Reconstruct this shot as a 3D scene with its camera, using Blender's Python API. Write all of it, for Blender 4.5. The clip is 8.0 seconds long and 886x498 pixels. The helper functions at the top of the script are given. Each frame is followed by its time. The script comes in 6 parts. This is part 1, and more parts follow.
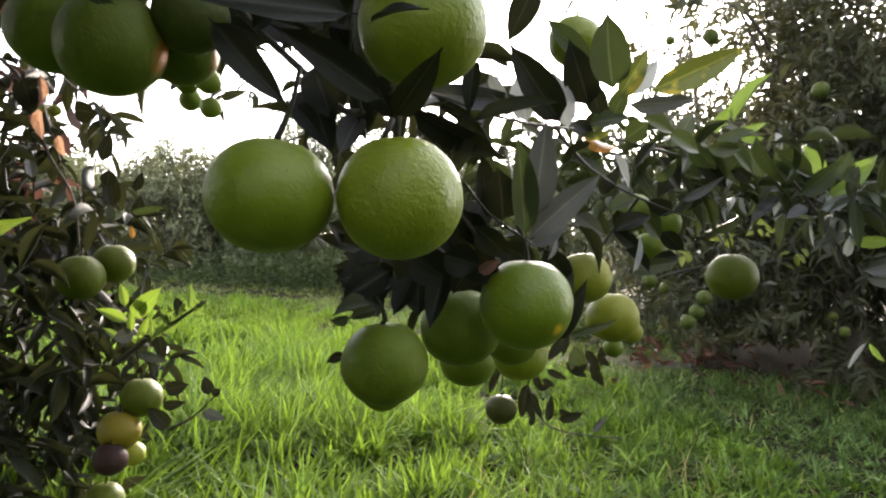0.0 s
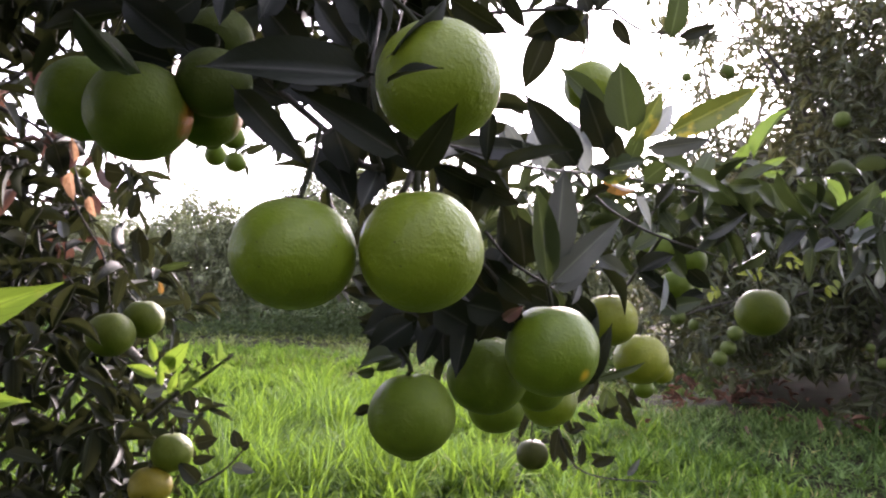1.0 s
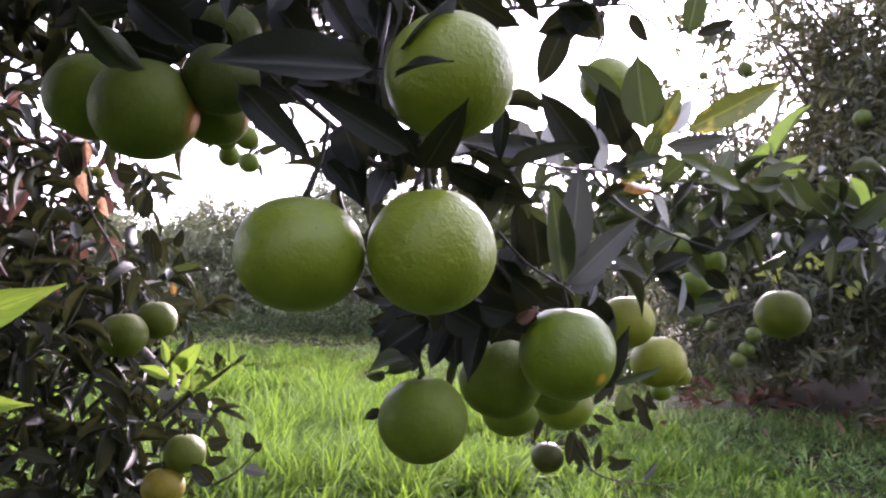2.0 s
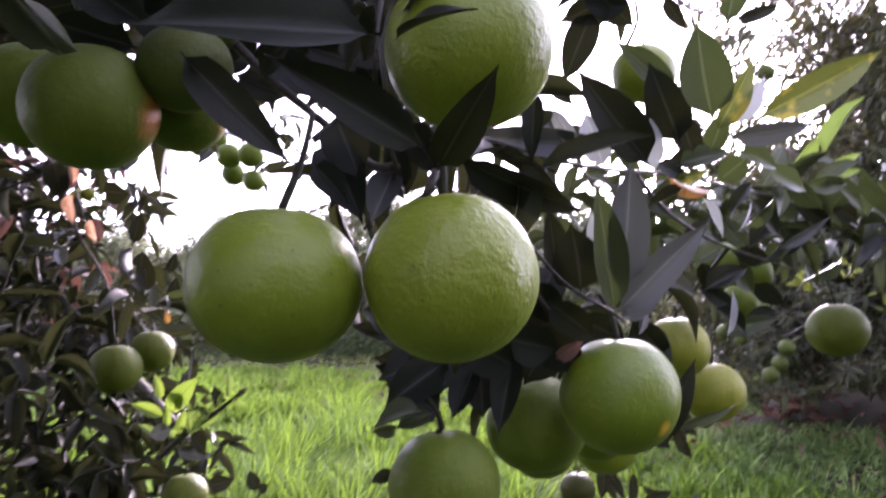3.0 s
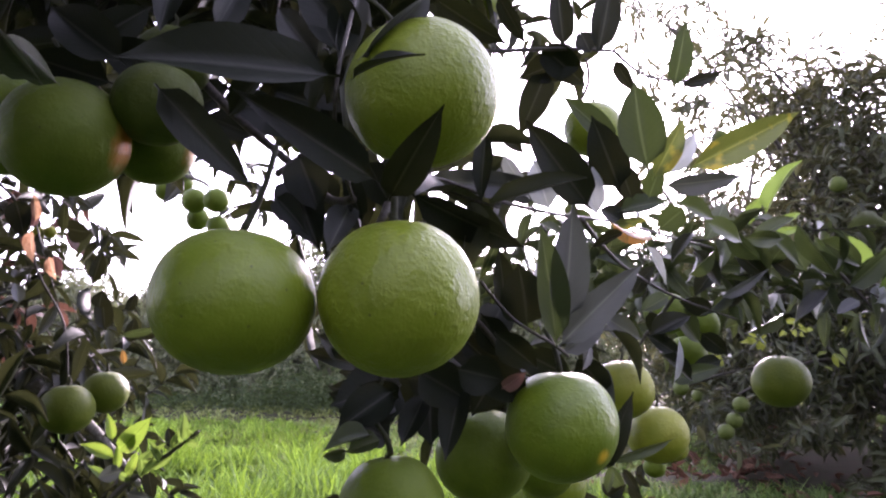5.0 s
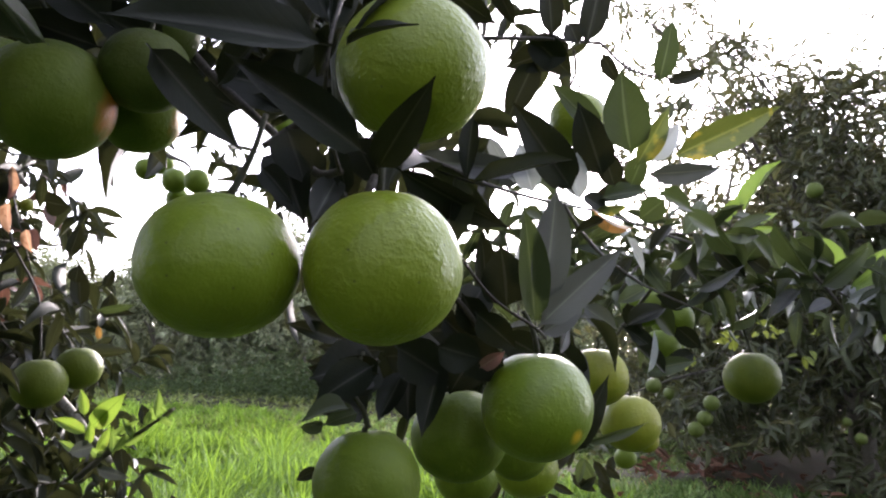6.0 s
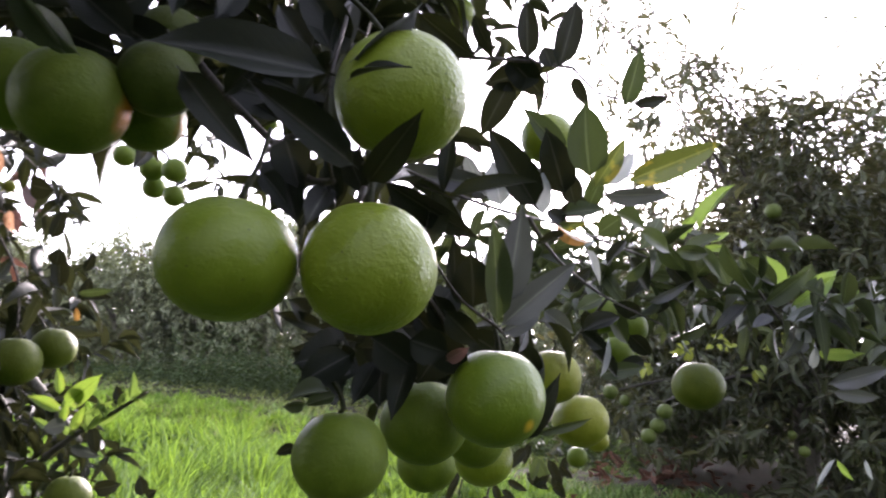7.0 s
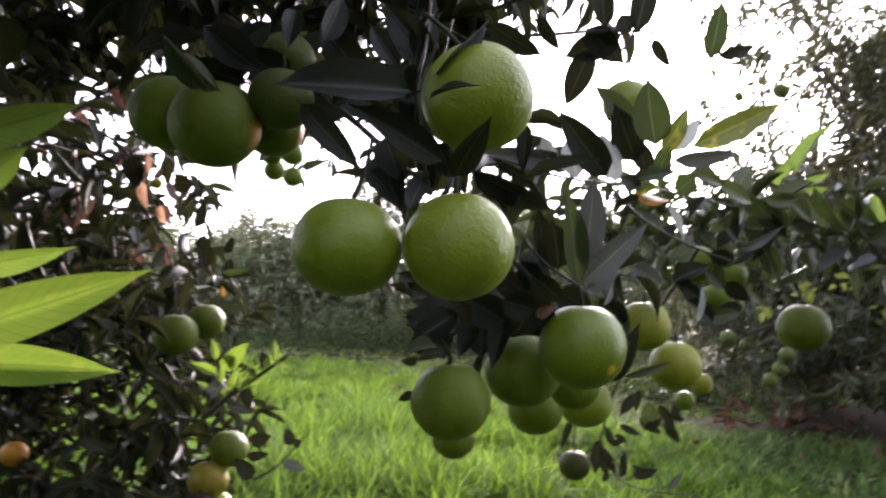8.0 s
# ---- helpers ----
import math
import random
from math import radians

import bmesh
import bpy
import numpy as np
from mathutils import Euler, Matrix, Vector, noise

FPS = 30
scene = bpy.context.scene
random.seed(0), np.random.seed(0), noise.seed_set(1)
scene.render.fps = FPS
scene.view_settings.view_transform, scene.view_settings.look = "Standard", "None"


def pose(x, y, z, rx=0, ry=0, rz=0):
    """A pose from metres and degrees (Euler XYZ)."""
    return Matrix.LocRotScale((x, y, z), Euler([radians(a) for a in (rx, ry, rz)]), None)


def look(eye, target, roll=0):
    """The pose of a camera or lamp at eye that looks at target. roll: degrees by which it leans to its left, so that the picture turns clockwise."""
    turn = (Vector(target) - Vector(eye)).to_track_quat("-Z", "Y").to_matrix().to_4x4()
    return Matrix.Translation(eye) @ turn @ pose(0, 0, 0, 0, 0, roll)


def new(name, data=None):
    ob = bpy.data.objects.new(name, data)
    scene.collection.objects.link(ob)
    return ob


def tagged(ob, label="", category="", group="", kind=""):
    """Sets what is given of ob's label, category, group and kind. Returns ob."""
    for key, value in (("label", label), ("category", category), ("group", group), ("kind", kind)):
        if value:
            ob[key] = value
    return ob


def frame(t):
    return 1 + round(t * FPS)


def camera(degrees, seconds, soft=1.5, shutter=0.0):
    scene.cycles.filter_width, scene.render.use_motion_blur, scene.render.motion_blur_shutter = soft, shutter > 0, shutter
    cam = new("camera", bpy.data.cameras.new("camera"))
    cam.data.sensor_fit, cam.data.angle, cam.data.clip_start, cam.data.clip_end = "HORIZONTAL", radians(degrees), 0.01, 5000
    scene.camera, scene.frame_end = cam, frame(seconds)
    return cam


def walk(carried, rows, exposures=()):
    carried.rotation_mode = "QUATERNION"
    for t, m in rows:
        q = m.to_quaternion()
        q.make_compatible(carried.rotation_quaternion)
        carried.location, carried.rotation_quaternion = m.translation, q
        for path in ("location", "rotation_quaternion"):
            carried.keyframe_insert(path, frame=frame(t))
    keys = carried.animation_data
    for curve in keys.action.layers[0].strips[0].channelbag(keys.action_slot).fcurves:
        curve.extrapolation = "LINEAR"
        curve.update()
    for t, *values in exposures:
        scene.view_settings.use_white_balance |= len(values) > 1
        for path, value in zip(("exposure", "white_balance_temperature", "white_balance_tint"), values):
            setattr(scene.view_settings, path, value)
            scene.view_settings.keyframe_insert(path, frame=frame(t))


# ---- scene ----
cam = camera(63.0, 8.0, soft=2.2, shutter=0.5)
PATH = [
    (0, (0.0000, 0.0000, 0.7500), (-0.2080, 1.9890, 0.7226), 1.66),
    (0.5, (-0.0001, 0.0007, 0.7504), (-0.2121, 1.9893, 0.7300), 1.28),
    (0.7, (0.0029, -0.0017, 0.7575), (-0.2387, 1.9828, 0.8142), 0.23),
    (1, (0.0020, -0.0034, 0.7554), (-0.2742, 1.9754, 0.8452), -0.28),
    (1.5, (0.0000, -0.0037, 0.7557), (-0.2896, 1.9724, 0.8624), -0.30),
    (1.7, (0.0042, -0.0050, 0.7557), (-0.2885, 1.9711, 0.8537), -0.03),
    (2.8, (-0.0145, 0.1070, 0.7624), (-0.4064, 2.0661, 0.8550), -2.12),
    (3, (-0.0192, 0.1179, 0.7649), (-0.3724, 2.0818, 0.9001), -1.63),
    (3.2, (-0.0231, 0.1255, 0.7639), (-0.3415, 2.0889, 0.9727), -0.99),
    (3.5, (-0.0222, 0.1255, 0.7572), (-0.3225, 2.0850, 1.0226), -1.27),
    (4, (-0.0165, 0.1223, 0.7528), (-0.2498, 2.0866, 1.0482), -0.87),
    (4.5, (-0.0130, 0.1112, 0.7558), (-0.2595, 2.0737, 1.0523), -1.17),
    (4.7, (-0.0072, 0.1026, 0.7534), (-0.2630, 2.0639, 1.0500), -1.11),
    (5.8, (-0.0082, 0.0872, 0.7375), (-0.2103, 2.0625, 0.9770), 1.33),
    (6, (-0.0093, 0.0901, 0.7372), (-0.2066, 2.0623, 1.0044), 1.30),
    (6.5, (-0.0093, 0.0848, 0.7379), (-0.1665, 2.0633, 0.9844), 1.61),
    (6.8, (-0.0050, 0.0518, 0.7357), (-0.0865, 2.0321, 1.0041), 3.34),
    (7, (-0.0090, 0.0315, 0.7325), (-0.1207, 2.0098, 1.0043), 3.91),
    (7.3, (0.0024, -0.0102, 0.7304), (-0.1596, 1.9712, 0.9492), 3.77),
    (7.5, (0.0041, -0.0320, 0.7317), (-0.2138, 1.9460, 0.9313), 4.39),
    (8, (0.0205, -0.0577, 0.7370), (-0.3940, 1.8938, 0.8779), 0.86),
]
EXPOSURES = [(0, 3.18, 6900, 20), (0.3, 3.22, 6850, 21), (0.6, 3.25, 6700, 24), (1.1, 3.36, 6400, 34), (1.7, 3.44, 6150, 41), (3.0, 3.49, 6000, 50), (4.5, 3.45, 6000, 51), (6.0, 3.31, 6250, 26), (7.2, 3.29, 6200, 31), (8.0, 3.12, 6350, 30)]
walk(cam, [(t, look(eye, target, roll)) for t, eye, target, roll in PATH], EXPOSURES)

# ---- world, sun ----
SUN_AZ, SUN_EL = radians(9), radians(20)      # clockwise from +y, above the horizon
world = bpy.data.worlds.new("sky")
scene.world = world
world.use_nodes = True
wn = world.node_tree.nodes
sky = wn.new("ShaderNodeTexSky")
sky.sky_type = "NISHITA"
sky.sun_disc = False
sky.sun_elevation, sky.sun_rotation = SUN_EL, SUN_AZ
sky.air_density, sky.dust_density, sky.ozone_density = 1.0, 0.6, 1.0
wn["Background"].inputs["Strength"].default_value = 0.15
haze = wn.new("ShaderNodeHueSaturation")      # a hazy, milky sky
haze.inputs["Saturation"].default_value = 0.32
world.node_tree.links.new(sky.outputs[0], haze.inputs["Color"])
world.node_tree.links.new(haze.outputs[0], wn["Background"].inputs["Color"])
sun_data = bpy.data.lights.new("sun", "SUN")
sun_data.energy, sun_data.angle, sun_data.color = 2.0, radians(12.0), (1.0, 0.94, 0.84)
sun = new("sun", sun_data)
sun_way = Vector((math.sin(SUN_AZ) * math.cos(SUN_EL), math.cos(SUN_AZ) * math.cos(SUN_EL), math.sin(SUN_EL)))
sun.matrix_world = Matrix.Translation(sun_way * 30) @ sun_way.to_track_quat("Z", "Y").to_matrix().to_4x4()


# ---- materials ----
def shader(name):
    mat = bpy.data.materials.new(name)
    mat.use_nodes = True
    nt = mat.node_tree
    return mat, nt, nt.nodes["Principled BSDF"]


def node(nt, kind, **values):
    n = nt.nodes.new(kind)
    for key, v in values.items():
        n.inputs[key.replace("_", " ")].default_value = v
    return n


def mixed(nt, fac, a, b, how="MIX"):
    """A colour mix; fac, a and b are sockets or values."""
    n = nt.nodes.new("ShaderNodeMix")
    n.data_type, n.blend_type = "RGBA", how
    for slot, v in ((0, fac), (6, a), (7, b)):
        if isinstance(v, bpy.types.NodeSocket):
            nt.links.new(v, n.inputs[slot])
        else:
            n.inputs[slot].default_value = v if slot == 0 else (*v, 1)
    return n.outputs[2]


def ramped(nt, source, *stops):
    n = nt.nodes.new("ShaderNodeValToRGB")
    els = n.color_ramp.elements
    while len(els) < len(stops):
        els.new(0.5)
    for e, (pos, c) in zip(els, stops):
        e.position, e.color = pos, (*c, 1) if isinstance(c, tuple) else (c, c, c, 1)
    nt.links.new(source, n.inputs[0])
    return n.outputs[0]


def bumped(nt, bsdf, height, strength, distance):
    b = node(nt, "ShaderNodeBump", Strength=strength, Distance=distance)
    nt.links.new(height, b.inputs["Height"])
    nt.links.new(b.outputs[0], bsdf.inputs["Normal"])
    return b.outputs[0]


def leaf_material(name, dark, light, rib, through_colour, see=0.3, rough=0.42, blotch=None, single=False, spec=0.5, veins=0.06, field=None):
    """A leaf: colour that varies from leaf to leaf, a paler midrib and side veins by the UV map, light that shines through."""
    mat, nt, bsdf = shader(name)
    if single:
        rnd = nt.nodes.new("ShaderNodeObjectInfo").outputs["Random"]
    else:
        rnd = nt.nodes.new("ShaderNodeNewGeometry").outputs["Random Per Island"]
    coord = nt.nodes.new("ShaderNodeTexCoord")
    fine = node(nt, "ShaderNodeTexNoise", Scale=38.0, Detail=4.0)
    nt.links.new(coord.outputs["Object"], fine.inputs["Vector"])
    if field:      # blades: many dark ones, some light, a few very light
        col = mixed(nt, ramped(nt, rnd, (0.25, 0.0), (0.62, 0.28), (0.88, 0.75), (1.0, 1.0)), dark, light)
    else:
        col = mixed(nt, rnd, dark, light)
        col = mixed(nt, ramped(nt, fine.outputs["Fac"], (0.35, 0.0), (0.75, 0.55)), col, light)
    if field:      # patches of another growth across the ground
        plot = node(nt, "ShaderNodeTexNoise", Scale=1.7, Detail=3.0)
        nt.links.new(coord.outputs["Object"], plot.inputs["Vector"])
        col = mixed(nt, ramped(nt, plot.outputs["Fac"], (0.42, 0.0), (0.62, 0.5)), col, field)
        clump = node(nt, "ShaderNodeTexNoise", Scale=6.5, Detail=2.0)
        nt.links.new(coord.outputs["Object"], clump.inputs["Vector"])
        col = mixed(nt, ramped(nt, clump.outputs["Fac"], (0.36, 0.72), (0.52, 0.0)), col, dark)
    if blotch:
        patch = node(nt, "ShaderNodeTexNoise", Scale=55.0, Detail=3.0)
        nt.links.new(coord.outputs["Object"], patch.inputs["Vector"])
        col = mixed(nt, ramped(nt, patch.outputs["Fac"], (0.55, 0.0), (0.64, 1.0)), col, blotch)
    uv = nt.nodes.new("ShaderNodeUVMap")
    split = nt.nodes.new("ShaderNodeSeparateXYZ")
    nt.links.new(uv.outputs[0], split.inputs[0])
    across = node(nt, "ShaderNodeMath")
    across.operation = "SUBTRACT"
    nt.links.new(split.outputs[0], across.inputs[0])
    side = nt.nodes.new("ShaderNodeMath")
    side.operation = "ABSOLUTE"
    nt.links.new(across.outputs[0], side.inputs[0])
    ribs = ramped(nt, side.outputs[0], (0.012, 1.0), (0.045, 0.0))
    vein = nt.nodes.new("ShaderNodeMath")
    vein.operation = "MULTIPLY_ADD"
    vein.inputs[1].default_value = -0.45
    nt.links.new(side.outputs[0], vein.inputs[0])
    nt.links.new(split.outputs[1], vein.inputs[2])
    wave = nt.nodes.new("ShaderNodeMath")
    wave.operation = "MULTIPLY"
    wave.inputs[1].default_value = 82.0
    nt.links.new(vein.outputs[0], wave.inputs[0])
    sine = nt.nodes.new("ShaderNodeMath")
    sine.operation = "SINE"
    nt.links.new(wave.outputs[0], sine.inputs[0])
    col = mixed(nt, ramped(nt, sine.outputs[0], (0.80, 0.0), (1.0, veins)), col, rib)
    col = mixed(nt, ribs, col, rib)
    nt.links.new(col, bsdf.inputs["Base Color"])
    bsdf.inputs["Roughness"].default_value = rough
    bsdf.inputs["Specular IOR Level"].default_value = spec
    relief = nt.nodes.new("ShaderNodeMath")      # sunk side veins under the fine grain
    relief.operation = "MULTIPLY_ADD"
    relief.inputs[1].default_value = 0.05 if single else 0.0
    nt.links.new(ramped(nt, sine.outputs[0], (0.55, 1.0), (1.0, 0.0)), relief.inputs[0])
    nt.links.new(fine.outputs["Fac"], relief.inputs[2])
    normal = bumped(nt, bsdf, relief.outputs[0], 0.38, 0.0012)
    shine = nt.nodes.new("ShaderNodeBsdfTranslucent")
    nt.links.new(mixed(nt, 0.5 if single else 0.75, col, through_colour), shine.inputs["Color"])
    nt.links.new(normal, shine.inputs["Normal"])
    mix = nt.nodes.new("ShaderNodeMixShader")
    mix.inputs[0].default_value = see
    nt.links.new(bsdf.outputs[0], mix.inputs[1])
    nt.links.new(shine.outputs[0], mix.inputs[2])
    nt.links.new(mix.outputs[0], nt.nodes["Material Output"].inputs["Surface"])
    return mat


def peel_material(name, base, pale, blush=None, blush_at=(0, 0, 0), blush_size=0.01, warty=0.17, gloss=0.27, rough=0.52):
    """Citrus peel: oil-gland pits, pale mottling, a few dark specks, where wanted a scar or a ripening cheek."""
    mat, nt, bsdf = shader(name)
    coord = nt.nodes.new("ShaderNodeTexCoord")
    at = coord.outputs["Object"]
    broad = node(nt, "ShaderNodeTexNoise", Scale=28.0, Detail=5.0, Roughness=0.6)
    nt.links.new(at, broad.inputs["Vector"])
    pits = node(nt, "ShaderNodeTexVoronoi", Scale=620.0)
    nt.links.new(at, pits.inputs["Vector"])
    speck = node(nt, "ShaderNodeTexVoronoi", Scale=95.0)
    nt.links.new(at, speck.inputs["Vector"])
    lumps = node(nt, "ShaderNodeTexNoise", Scale=70.0, Detail=3.0, Roughness=0.55)
    nt.links.new(at, lumps.inputs["Vector"])
    col = mixed(nt, ramped(nt, broad.outputs["Fac"], (0.35, 0.0), (0.72, 1.0)), base, pale)
    col = mixed(nt, ramped(nt, pits.outputs["Distance"], (0.0, 0.30), (0.5, 0.0)), col, pale)
    col = mixed(nt, ramped(nt, speck.outputs["Distance"], (0.045, 0.75), (0.08, 0.0)), col, (0.05, 0.06, 0.012))
    if blush:
        off = nt.nodes.new("ShaderNodeVectorMath")
        off.operation = "DISTANCE"
        off.inputs[1].default_value = blush_at
        nt.links.new(at, off.inputs[0])
        ragged = nt.nodes.new("ShaderNodeMath")
        ragged.operation = "MULTIPLY_ADD"
        ragged.inputs[1].default_value = blush_size * 0.9
        nt.links.new(lumps.outputs["Fac"], ragged.inputs[0])
        nt.links.new(off.outputs["Value"], ragged.inputs[2])
        reach = nt.nodes.new("ShaderNodeMath")
        reach.operation = "DIVIDE"
        reach.inputs[1].default_value = blush_size * 2
        nt.links.new(ragged.outputs[0], reach.inputs[0])
        col = mixed(nt, ramped(nt, reach.outputs[0], (0.25, 1.0), (0.80, 0.0)), col, blush)
    nt.links.new(col, bsdf.inputs["Base Color"])
    bsdf.inputs["Roughness"].default_value = rough
    bsdf.inputs["Specular IOR Level"].default_value = gloss
    # low warts of uneven spacing over fine pits
    warts = node(nt, "ShaderNodeTexNoise", Scale=230.0, Detail=2.0, Roughness=0.5)
    nt.links.new(at, warts.inputs["Vector"])
    where = mixed(nt, ramped(nt, broad.outputs["Fac"], (0.38, 0.35), (0.60, 1.0)), (0, 0, 0), ramped(nt, warts.outputs["Fac"], (0.44, 0.0), (0.70, 1.0)))
    both = nt.nodes.new("ShaderNodeMath")
    both.operation = "MULTIPLY_ADD"
    both.inputs[1].default_value = 0.22
    nt.links.new(pits.outputs["Distance"], both.inputs[0])
    nt.links.new(where, both.inputs[2])
    bumped(nt, bsdf, both.outputs[0], warty, 0.0022)
    return mat


def plain_material(name, a, b, scale, rough=0.8, bump=0.4, depth=0.004, c=None, gloss=0.4):
    mat, nt, bsdf = shader(name)
    coord = nt.nodes.new("ShaderNodeTexCoord")
    n1 = node(nt, "ShaderNodeTexNoise", Scale=scale, Detail=6.0, Roughness=0.65)
    n2 = node(nt, "ShaderNodeTexNoise", Scale=scale * 7, Detail=5.0)
    for n in (n1, n2):
        nt.links.new(coord.outputs["Object"], n.inputs["Vector"])
    col = mixed(nt, ramped(nt, n1.outputs["Fac"], (0.35, 0.0), (0.65, 1.0)), a, b)
    if c:
        col = mixed(nt, ramped(nt, n2.outputs["Fac"], (0.45, 0.0), (0.62, 0.8)), col, c)
    nt.links.new(col, bsdf.inputs["Base Color"])
    bsdf.inputs["Roughness"].default_value = rough
    bsdf.inputs["Specular IOR Level"].default_value = gloss
    bumped(nt, bsdf, n2.outputs["Fac"], bump, depth)
    return mat


# dark and near leaves: deep shade put into the colour, below true leaf tone
LEAF_SHADED = leaf_material("leaf_shaded", (0.008, 0.011, 0.006), (0.019, 0.023, 0.012), (0.038, 0.045, 0.028), (0.09, 0.10, 0.03), 0.085, 0.53, spec=0.13)
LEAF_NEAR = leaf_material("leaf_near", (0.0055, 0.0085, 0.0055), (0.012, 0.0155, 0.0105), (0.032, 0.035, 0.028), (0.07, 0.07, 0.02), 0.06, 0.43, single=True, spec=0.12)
# slate and pale leaves: sky sheen painted into the colour, beside pale undersides
LEAF_SHEEN = leaf_material("leaf_sheen", (0.040, 0.044, 0.047), (0.064, 0.070, 0.073), (0.10, 0.11, 0.10), (0.10, 0.12, 0.07), 0.10, 0.38, single=True, spec=0.4)
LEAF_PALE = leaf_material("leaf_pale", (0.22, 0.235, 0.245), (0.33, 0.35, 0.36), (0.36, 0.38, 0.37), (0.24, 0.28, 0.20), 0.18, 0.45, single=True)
LEAF_GREEN = leaf_material("leaf_green", (0.018, 0.028, 0.011), (0.036, 0.050, 0.019), (0.075, 0.088, 0.045), (0.09, 0.13, 0.025), 0.15, 0.42, single=True, spec=0.24)
LEAF_YOUNG = leaf_material("leaf_young", (0.055, 0.108, 0.014), (0.115, 0.185, 0.028), (0.034, 0.062, 0.012), (0.22, 0.33, 0.03), 0.36, 0.45, (0.145, 0.180, 0.034), single=True, spec=0.28, veins=0.45)
LEAF_YELLOW = leaf_material("leaf_yellow", (0.044, 0.072, 0.014), (0.070, 0.100, 0.020), (0.14, 0.16, 0.05), (0.17, 0.19, 0.03), 0.20, 0.42, (0.28, 0.23, 0.02), single=True, spec=0.35)
LEAF_RED = leaf_material("leaf_red", (0.07, 0.036, 0.032), (0.13, 0.065, 0.055), (0.20, 0.12, 0.10), (0.22, 0.10, 0.08), 0.14, 0.45, single=True)
LEAF_DEAD = leaf_material("leaf_dead", (0.16, 0.085, 0.030), (0.26, 0.14, 0.035), (0.22, 0.15, 0.07), (0.34, 0.18, 0.04), 0.25, 0.6, (0.06, 0.05, 0.02), single=True, spec=0.2)
LEAF_TAN = leaf_material("leaf_tan", (0.17, 0.10, 0.07), (0.30, 0.19, 0.125), (0.36, 0.26, 0.2), (0.50, 0.27, 0.14), 0.45, 0.6, (0.10, 0.05, 0.03), single=True, spec=0.2)
LEAF_MID = leaf_material("leaf_mid", (0.008, 0.012, 0.006), (0.038, 0.050, 0.021), (0.08, 0.09, 0.05), (0.18, 0.17, 0.06), 0.19, 0.42, spec=0.20)
LEAF_LIMB = leaf_material("leaf_limb", (0.012, 0.018, 0.010), (0.040, 0.054, 0.025), (0.08, 0.10, 0.05), (0.09, 0.12, 0.03), 0.11, 0.45, spec=0.16)
LEAF_SPRIG = leaf_material("leaf_sprig", (0.068, 0.118, 0.026), (0.110, 0.168, 0.040), (0.14, 0.19, 0.06), (0.22, 0.34, 0.04), 0.30, 0.45, single=True, spec=0.3)
LEAF_BROWN = leaf_material("leaf_brown", (0.045, 0.026, 0.020), (0.10, 0.048, 0.034), (0.16, 0.09, 0.06), (0.24, 0.11, 0.07), 0.18, 0.55)
# sunlight painted in, for the bright leaf tufts on the neighbouring tree
LEAF_SUNLIT = leaf_material("leaf_sunlit", (0.05, 0.075, 0.014), (0.17, 0.20, 0.03), (0.20, 0.22, 0.06), (0.30, 0.34, 0.04), 0.4, 0.5, single=True, spec=0.2)
# haze before the far row is painted in as a paler leaf colour
LEAF_FAR_HAZE = leaf_material("leaf_far_haze", (0.012, 0.020, 0.011), (0.150, 0.170, 0.090), (0.17, 0.19, 0.10), (0.25, 0.29, 0.11), 0.20, 0.46, spec=0.28)
LITTER = leaf_material("litter", (0.040, 0.026, 0.020), (0.17, 0.092, 0.066), (0.28, 0.15, 0.10), (0.25, 0.12, 0.07), 0.10, 0.85, spec=0.1)
# sunlit and tree-shaded tones of the grass, painted as two materials
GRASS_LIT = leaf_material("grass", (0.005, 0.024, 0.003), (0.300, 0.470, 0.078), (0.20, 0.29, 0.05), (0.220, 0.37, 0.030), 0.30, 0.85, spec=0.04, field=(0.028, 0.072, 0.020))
GRASS_SHADE = leaf_material("grass_shade", (0.005, 0.018, 0.005), (0.280, 0.430, 0.135), (0.17, 0.26, 0.08), (0.17, 0.30, 0.035), 0.30, 0.70, spec=0.12, field=(0.055, 0.105, 0.035))
GRASS_DULL = leaf_material("grass_dull", (0.026, 0.042, 0.012), (0.235, 0.260, 0.105), (0.22, 0.24, 0.10), (0.22, 0.27, 0.06), 0.28, 0.80, spec=0.06, field=(0.095, 0.125, 0.050))
WEED = leaf_material("weed", (0.007, 0.013, 0.007), (0.042, 0.062, 0.026), (0.06, 0.09, 0.03), (0.10, 0.16, 0.03), 0.16, 0.6, spec=0.1)
GRASS_DRY = leaf_material("grass_dry", (0.20, 0.21, 0.07), (0.38, 0.35, 0.14), (0.40, 0.36, 0.15), (0.44, 0.40, 0.15), 0.30, 0.85, spec=0.1)
BARK = plain_material("bark", (0.060, 0.052, 0.038), (0.12, 0.11, 0.085), 30, 0.85, 0.6, 0.003, (0.16, 0.16, 0.13))
TWIG = plain_material("twig", (0.014, 0.012, 0.009), (0.032, 0.028, 0.021), 60, 0.75, 0.3, 0.001, (0.050, 0.045, 0.036))
STEM_GREEN = plain_material("green_stem", (0.014, 0.018, 0.008), (0.030, 0.032, 0.016), 120, 0.7, 0.3, 0.0006, gloss=0.12)
SOIL = plain_material("soil", (0.012, 0.010, 0.006), (0.024, 0.019, 0.011), 1.3, 0.95, 0.5, 0.02, (0.014, 0.020, 0.007), gloss=0.03)
GREEN_PEEL = peel_material("peel_green", (0.092, 0.141, 0.0045), (0.132, 0.184, 0.0115), gloss=0.33, rough=0.43)
LIGHT_PEEL = peel_material("peel_light_green", (0.114, 0.162, 0.0060), (0.158, 0.206, 0.0155), warty=0.25, gloss=0.33, rough=0.43)
